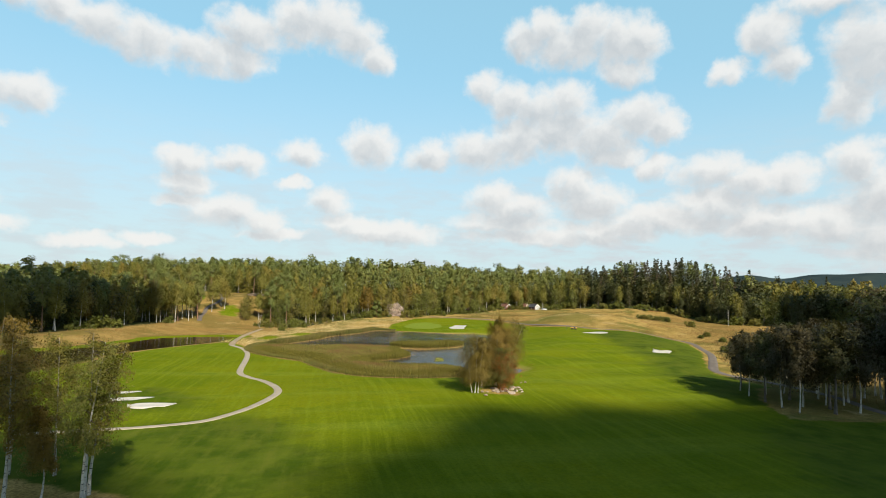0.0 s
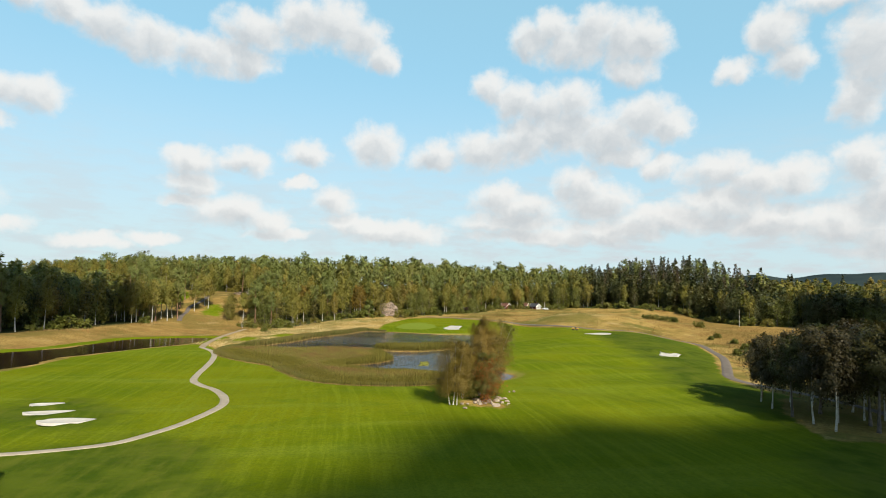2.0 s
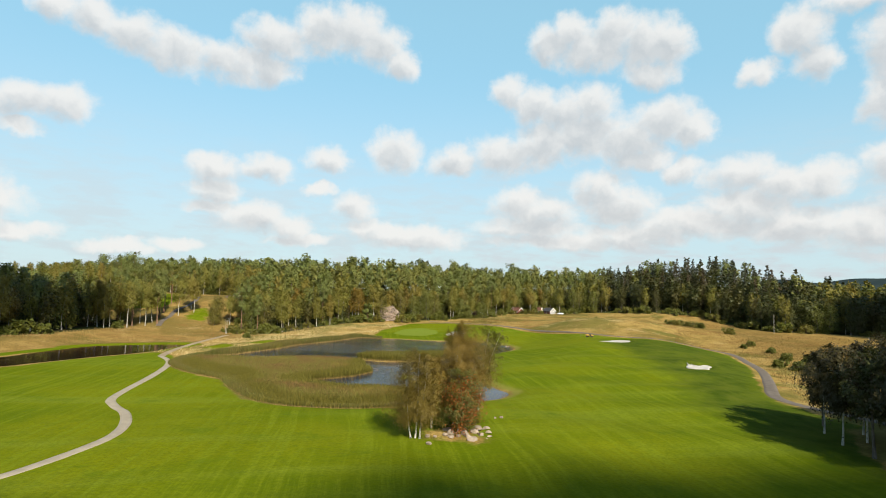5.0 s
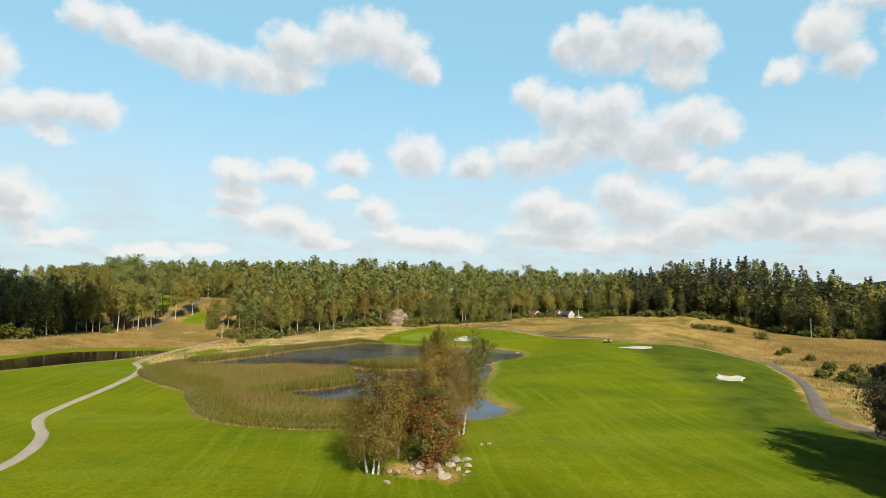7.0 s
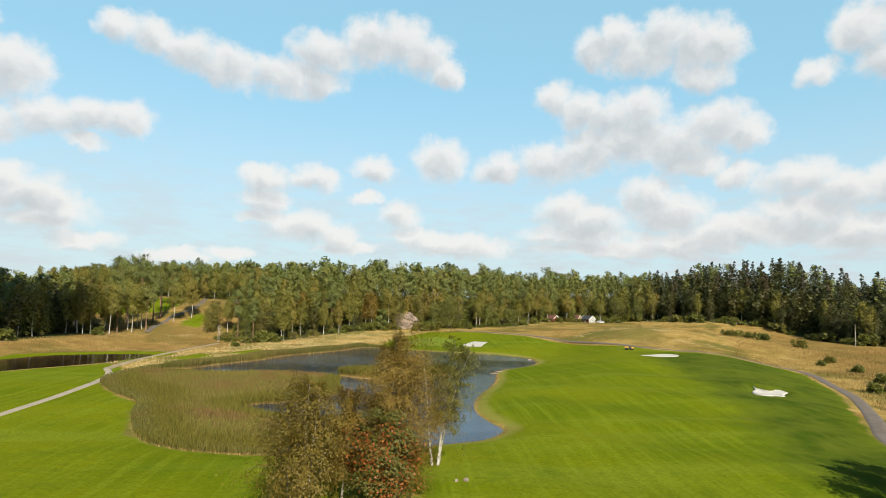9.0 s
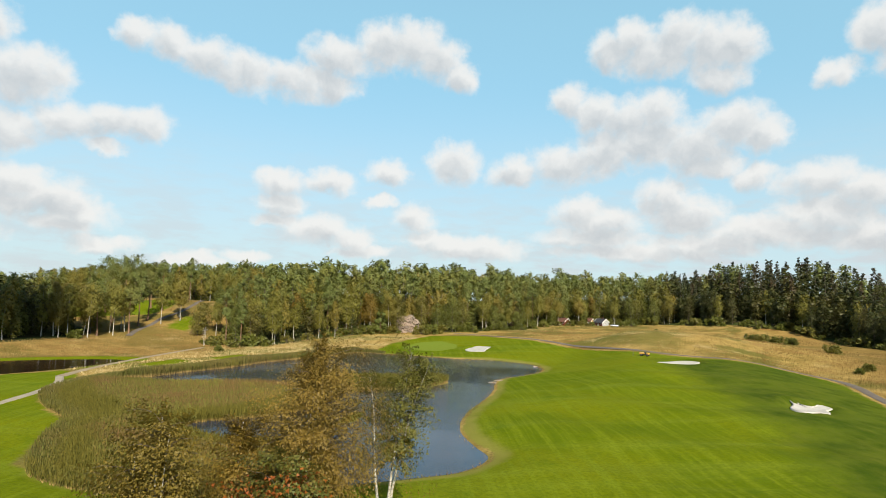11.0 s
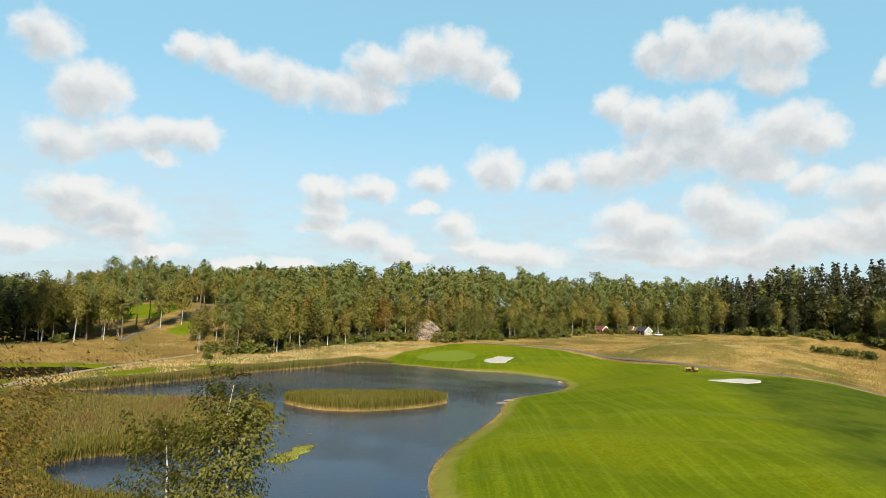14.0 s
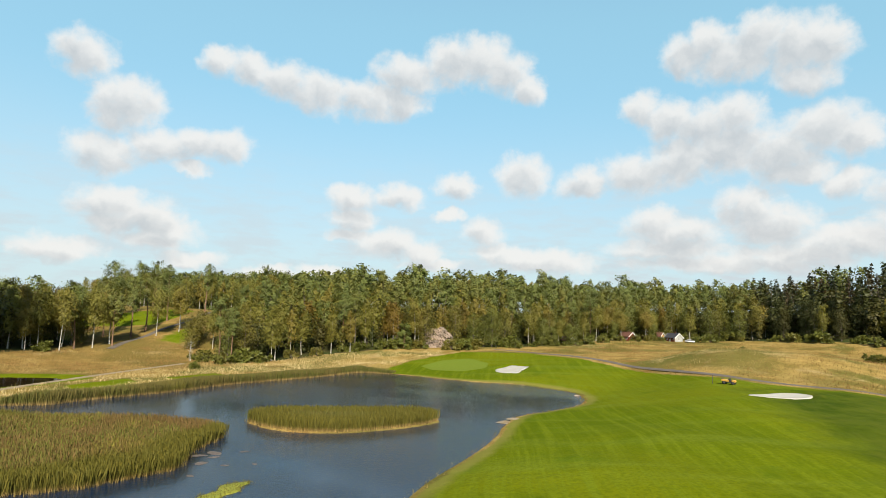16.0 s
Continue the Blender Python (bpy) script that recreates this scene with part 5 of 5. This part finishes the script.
def house(x, y, long, deep, wall_h, ridge, turn, wall_mat, roof_mat, gable_mat, label):
    top = blank("house", label, "house")
    a, d = long / 2, deep / 2
    part("wall", box(-a, a, -d, d, -0.8, wall_h), wall_mat, top)
    bm = bmesh.new()
    for s in (1,):
        v = [bm.verts.new(p) for p in ((s * a, -d, wall_h), (s * a, d, wall_h), (s * a, 0, ridge))]
        w = [bm.verts.new(p) for p in ((s * (a - 0.2), -d, wall_h), (s * (a - 0.2), d, wall_h), (s * (a - 0.2), 0, ridge))]
        bm.faces.new(v), bm.faces.new(w[::-1])
        for i in range(3):
            bm.faces.new((v[i], w[i], w[(i + 1) % 3], v[(i + 1) % 3]))
    bmesh.ops.recalc_face_normals(bm, faces=bm.faces[:])
    part("gable", bm, gable_mat, top)
    other = bmesh.new()
    v = [other.verts.new(p) for x0 in (-a, -a + 0.2) for p in ((x0, -d, wall_h), (x0, d, wall_h), (x0, 0, ridge))]
    other.faces.new(v[:3]), other.faces.new(v[5:2:-1])
    for i in range(3):
        other.faces.new((v[i], v[i + 3], v[(i + 1) % 3 + 3], v[(i + 1) % 3]))
    bmesh.ops.recalc_face_normals(other, faces=other.faces[:])
    part("gable", other, wall_mat, top)
    for s in (-1, 1):
        bm = bmesh.new()
        e = [(-a - 0.5, s * (d + 0.5), wall_h - 0.30), (a + 0.5, s * (d + 0.5), wall_h - 0.30), (a + 0.5, 0, ridge + 0.12), (-a - 0.5, 0, ridge + 0.12)]
        lo = [bm.verts.new(p) for p in e]
        hi = [bm.verts.new((p[0], p[1], p[2] + 0.18)) for p in e]
        bm.faces.new(lo), bm.faces.new(hi)
        for i in range(4):
            bm.faces.new((lo[i], lo[(i + 1) % 4], hi[(i + 1) % 4], hi[i]))
        bmesh.ops.recalc_face_normals(bm, faces=bm.faces[:])
        part("roof", bm, roof_mat, top)
        for g in (-1, 1):
            bm = bmesh.new()
            bmesh.ops.create_cube(bm, size=1)
            run = math.hypot(d + 0.5, ridge - wall_h + 0.42)
            m = Matrix.Translation((g * (a + 0.53), s * (d + 0.5) / 2, (wall_h - 0.3 + ridge + 0.12) / 2 + 0.02)) @ Matrix.Rotation(-s * math.atan2(ridge - wall_h + 0.42, d + 0.5), 4, "X") @ Matrix.Diagonal((0.06, run, 0.32, 1))
            bmesh.ops.transform(bm, matrix=m, verts=bm.verts)
            part("bargeboard", bm, WHITE, top, "white bargeboard")
    part("end_wall", box(a - 0.03, a + 0.03, -d, d, -0.8, wall_h), gable_mat, top)
    part("chimney", box(-0.4 + a * 0.3, 0.4 + a * 0.3, -0.35, 0.35, ridge - 0.6, ridge + 1.1, 0.03), TILE, top)
    spots_ = [(-a * 0.6, -d), (0.0, -d), (a * 0.6, -d)]
    for k, (wx, wy) in enumerate(spots_):
        f = part("window" if k != 1 else "door", box(wx - 0.6, wx + 0.6, wy - 0.06, wy + 0.02, 0.9 if k != 1 else 0.0, 2.15), WHITE, top)
        part("pane", box(wx - 0.46, wx + 0.46, wy - 0.085, wy - 0.055, 1.05, 2.0), GLASS, f)
    f = part("window", box(a - 0.02, a + 0.06, -0.7, 0.7, 0.9, 2.1), WHITE, top)
    part("pane", box(a + 0.055, a + 0.085, -0.56, 0.56, 1.03, 1.97), GLASS, f)
    top.matrix_world = pose(x, y, h1(x, y), 0, 0, turn) @ Matrix.Scale(0.82, 4)
    return top


house(-6.6, 437, 8.6, 5.6, 2.3, 4.7, -46, RED, ROOF, SHADED_WHITE, "red cottage with a black roof and white gable end")
house(-14.2, 440, 6.0, 5.0, 2.6, 4.6, -20, YELLOW, TILE, YELLOW, "small yellow wooden cottage among trees")
house(-27.5, 428, 8.0, 6.0, 2.6, 4.8, -35, RED, TILE, RED, "red cottage with white trim among birches")
house(-48.5, 392, 7.0, 5.0, 2.4, 4.2, -40, RED, TILE, RED, "low red shed half hidden by bushes")


def wheel(x, y, r, w, parent):
    bm = bmesh.new()
    bmesh.ops.create_cone(bm, cap_ends=True, segments=18, radius1=r, radius2=r, depth=w)
    bmesh.ops.bevel(bm, geom=[e for e in bm.edges if len(e.link_faces) == 2 and max(len(f.verts) for f in e.link_faces) > 4], offset=r * 0.18, segments=2, affect="EDGES")
    bmesh.ops.transform(bm, matrix=Matrix.Translation((x, y, r)) @ Matrix.Rotation(math.pi / 2, 4, "X"), verts=bm.verts)
    t = part("wheel", bm, RUBBER, parent, "", True)
    bm = bmesh.new()
    bmesh.ops.create_cone(bm, cap_ends=True, segments=14, radius1=r * 0.55, radius2=r * 0.45, depth=w + 0.03)
    bmesh.ops.transform(bm, matrix=Matrix.Translation((x, y, r)) @ Matrix.Rotation(math.pi / 2, 4, "X"), verts=bm.verts)
    part("rim", bm, STEEL, t)


def car(x, y, turn):
    top = blank("car", "white parked car beside the cottage", "car")
    part("body", box(-2.15, 2.15, -0.88, 0.88, 0.28, 0.92, 0.12), CARPAINT, top, "", True)
    bm = box(-1.5, 1.1, -0.78, 0.78, 0.90, 1.46, 0.05)
    for v in bm.verts:
        if v.co.z > 1.2:
            v.co.x *= 0.72
            v.co.y *= 0.86
    part("cabin", bm, GLASS, top, "dark glazed cabin")
    part("roof_panel", box(-1.05, 0.75, -0.66, 0.66, 1.44, 1.52, 0.03), CARPAINT, top)
    for wx in (-1.35, 1.35):
        for wy in (-0.8, 0.8):
            wheel(wx, wy, 0.32, 0.2, top)
    top.matrix_world = pose(x, y, h1(x, y), 0, 0, turn)


car(0.8, 433, -15)


def work_cart(x, y, turn):
    top = blank("utility_cart", "yellow utility cart parked beside the path", "cart")
    part("chassis", box(-1.25, 1.25, -0.5, 0.5, 0.38, 0.58, 0.03), STEEL, top)
    part("cargo_bed", box(-1.35, 0.15, -0.68, 0.68, 0.58, 1.02, 0.05), PAINT, top)
    part("hood", box(0.72, 1.38, -0.6, 0.6, 0.5, 1.0, 0.08), PAINT, top)
    part("seat", box(0.18, 0.62, -0.6, 0.6, 0.58, 0.92, 0.05), RUBBER, top)
    part("backrest", box(0.14, 0.24, -0.6, 0.6, 0.92, 1.3, 0.04), RUBBER, top)
    for px in (-1.3, 0.1):
        part("bed_rail", box(px - 0.03, px + 0.03, -0.7, 0.7, 1.0, 1.16, 0.01), STEEL, top)
    for wx in (-0.85, 0.95):
        for wy in (-0.6, 0.6):
            wheel(wx, wy, 0.33, 0.26, top)
    top.matrix_world = pose(x, y, h1(x, y) + 0.02, 0, 0, turn)


work_cart(13.6, 270.5, -20)


def post(x, y, tall, r, mat, name, label):
    bm = bmesh.new()
    bmesh.ops.create_cone(bm, cap_ends=True, segments=8, radius1=r, radius2=r * 0.85, depth=tall)
    bmesh.ops.translate(bm, vec=(0, 0, tall / 2 - 0.1), verts=bm.verts)
    bmesh.ops.bevel(bm, geom=[e for e in bm.edges if e.verts[0].co.z > tall * 0.8 and e.verts[1].co.z > tall * 0.8], offset=r * 0.3, segments=1, affect="EDGES")
    me = bpy.data.meshes.new(name)
    bm.to_mesh(me)
    bm.free()
    me.materials.append(mat)
    ob = new(name, me)
    ob.location = (x, y, h1(x, y))
    return tagged(ob, label, "post")


post(10.4, 271.5, 2.0, 0.06, STEEL, "marker_post", "dark marker post beside the cart path")
post(101, 341, 9.0, 0.10, DEAD_WOOD, "utility_pole", "grey wooden utility pole at the forest edge")
post(64, 178, 1.2, 0.05, DEAD_WOOD, "marker_post", "short pale marker post in dry grass")
post(-36.5, 186.6, 0.9, 0.04, DEAD_WOOD, "marker_post", "thin white stake standing in the pond")

# ---- pond details ----
mat_poly = smooth([(-32.2, 166.7), (-31.9, 168.6), (-32.6, 170.4), (-32.4, 172.2), (-33.4, 173.9), (-32.4, 176.1), (-31.6, 176.0), (-31.4, 174.6), (-30.5, 173.4), (-30.7, 171.4), (-29.8, 169.8), (-30.3, 167.6)], True, 5)
ALGAE = plain("algae_mat", (0.20, 0.19, 0.020), (0.13, 0.15, 0.015), 0.9, relief=0.5, size=0.06)
c_ = mat_poly.mean(0)
rg = np.array([0.0, 0.35, 0.7, 0.92, 1.0])
vv = c_ + (mat_poly[None] - c_) * rg[:, None, None]
zz = np.broadcast_to(LEVEL + np.array([0.16, 0.14, 0.10, 0.05, -0.06])[:, None], vv.shape[:2]) + 0.03 * np.sin(vv[..., 0] * 5) * np.sin(vv[..., 1] * 4)
ii = np.arange(vv.shape[0] * vv.shape[1]).reshape(vv.shape[:2])
jj = np.roll(ii, -1, 1)
weed = new("weed_mat", mesh_of("weed_mat", np.concatenate([vv, zz[..., None]], -1).reshape(-1, 3), np.stack([ii[:-1], jj[:-1], jj[1:], ii[1:]], -1).reshape(-1, 4), [ALGAE]))
tagged(weed, "yellow-green weed mat floating in the pond", "water weed")
v, f, r = blades([tuple(p) for p in mat_poly], 60, 0.30, 0.05, rngr)
tagged(new("weed_blades", mesh_of("weed_blades", v, f, [REED_GREEN], False, r)), "short green sedge on the floating weed mat", "reeds", kind="stuff")

for k, (x, y, s) in enumerate([(-41.3, 178.6, 1.0), (-43.6, 182.6, 1.3), (-38.5, 179.3, 0.6), (-41.2, 185.0, 0.7), (-38.4, 174.5, 0.5), (-36.2, 181.4, 0.5), (-42.2, 181.2, 0.8), (-44.2, 180.8, 1.0)]):
    bm = bmesh.new()
    rngm = np.random.default_rng(500 + k)
    bmesh.ops.create_icosphere(bm, subdivisions=3, radius=0.5)
    for vert in bm.verts:
        w = 1 + 0.5 * noise.noise(vert.co * 3 + Vector((k * 7.0, 0, 0)))
        vert.co = Vector((vert.co.x * w * s * 1.6, vert.co.y * w * s, vert.co.z * 0.05))
    me = bpy.data.meshes.new("floating_debris")
    bm.to_mesh(me)
    bm.free()
    me.materials.append(GREY_BARK)
    ob = new("floating_debris", me)
    ob.location = (x, y, LEVEL + 0.01)
    ob.rotation_euler = (0, 0, rngm.uniform(0, 3))
    tagged(ob, "brown raft of dead reed floating on the pond", "plant debris", "floating reed debris")


# ---- uncut grass ----
def dry_spot(xy):
    x, y = xy[:, 0], xy[:, 1]
    ok = (sd(MOWN, x, y) > 0.6) & (sd(WOOD_NORTH, x, y) > -4) & (sd(WOOD_WEST, x, y) > -4) & (sd(BASIN_S, x, y) > -0.4) & ((sd(SIDE_S, x, y) > 7.0) | (x > -126) & (y < 205) & (sd(SIDE_S, x, y) > -0.3))
    for line in (CART_PATH_EAST, DIRT_TRACK, HILL_PATH, CART_PATH_WEST):
        ok &= line_distance(line, x, y) > 1.6
    for tee in TEES:
        ok &= sd(tee, x, y) > 0
    return ok


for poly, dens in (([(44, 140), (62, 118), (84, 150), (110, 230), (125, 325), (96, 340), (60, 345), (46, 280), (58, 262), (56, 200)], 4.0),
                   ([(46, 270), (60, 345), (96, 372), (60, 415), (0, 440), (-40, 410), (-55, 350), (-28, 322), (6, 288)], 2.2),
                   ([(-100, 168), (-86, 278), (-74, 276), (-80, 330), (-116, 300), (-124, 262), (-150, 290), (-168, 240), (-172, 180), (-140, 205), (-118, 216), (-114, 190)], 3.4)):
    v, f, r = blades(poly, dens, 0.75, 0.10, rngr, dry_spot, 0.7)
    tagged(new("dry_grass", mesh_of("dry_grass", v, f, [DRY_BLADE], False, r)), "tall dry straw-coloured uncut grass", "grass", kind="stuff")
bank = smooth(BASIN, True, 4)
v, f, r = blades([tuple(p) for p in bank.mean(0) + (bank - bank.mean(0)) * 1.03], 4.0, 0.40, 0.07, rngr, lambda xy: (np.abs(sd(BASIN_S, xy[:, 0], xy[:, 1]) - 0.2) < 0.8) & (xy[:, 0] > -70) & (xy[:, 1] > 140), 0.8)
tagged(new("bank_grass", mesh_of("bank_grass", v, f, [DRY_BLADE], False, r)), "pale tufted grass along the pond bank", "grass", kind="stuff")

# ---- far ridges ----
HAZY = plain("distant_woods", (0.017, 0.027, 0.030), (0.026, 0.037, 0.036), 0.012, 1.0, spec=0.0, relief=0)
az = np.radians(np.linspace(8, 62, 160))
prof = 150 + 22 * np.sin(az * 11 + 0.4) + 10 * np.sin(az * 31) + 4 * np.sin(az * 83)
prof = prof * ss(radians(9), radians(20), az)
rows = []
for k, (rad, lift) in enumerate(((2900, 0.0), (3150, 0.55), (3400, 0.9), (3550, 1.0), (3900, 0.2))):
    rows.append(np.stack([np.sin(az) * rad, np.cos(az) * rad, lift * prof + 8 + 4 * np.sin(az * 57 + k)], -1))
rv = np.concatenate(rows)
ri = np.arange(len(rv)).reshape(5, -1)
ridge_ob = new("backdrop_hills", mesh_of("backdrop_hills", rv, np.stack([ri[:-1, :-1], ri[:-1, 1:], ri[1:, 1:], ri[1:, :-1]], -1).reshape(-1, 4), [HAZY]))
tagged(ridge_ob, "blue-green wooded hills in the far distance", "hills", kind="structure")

# ---- a cumulus behind the camera, whose shadow lies on the near turf ----
CLOUD = plain("cloud_white", (0.80, 0.80, 0.80), (0.75, 0.75, 0.76), 0.01, 1.0, spec=0.0, relief=0)
bm = bmesh.new()
rngc = np.random.default_rng(14)
for px, py, rad in [(19, 60, 29), (45, 85, 26), (70, 95, 30), (100, 80, 40), (55, 40, 40), (11, 30, 32), (0, 67, 17), (-2, 84, 14), (16, 88, 17), (3, 48, 24), (54, 126, 13), (52, 114, 12), (30, 88, 14), (62, 116, 14), (88, 122, 20), (120, 120, 30), (130, 60, 40), (62, 132, 14), (75, 140, 18), (60, 136, 13), (150, 360, 30), (-190, 240, 16), (68, 124, 16), (-203, 212, 26), (-198, 182, 22), (-206, 150, 24), (-222, 232, 26), (-56, 46, 13), (-46, 40, 12), (-64, 54, 10)]:
    seedv = Vector(rngc.normal(size=3) * 9)
    made = bmesh.ops.create_icosphere(bm, subdivisions=4, radius=rad)["verts"]
    c0 = Vector((px, py, 0)) + sun_way * 1150
    for vert in made:
        k = 1 + 0.30 * noise.fractal(vert.co * (2.2 / rad) + seedv, 1.0, 2.0, 5)
        vert.co = Vector((vert.co.x * k, vert.co.y * k, vert.co.z * k * 0.6)) + c0
me = bpy.data.meshes.new("cloud")
bm.to_mesh(me)
bm.free()
me.materials.append(CLOUD)
for p in me.polygons:
    p.use_smooth = True
tagged(new("cloud", me), "white cumulus cloud high above the course", "cloud")
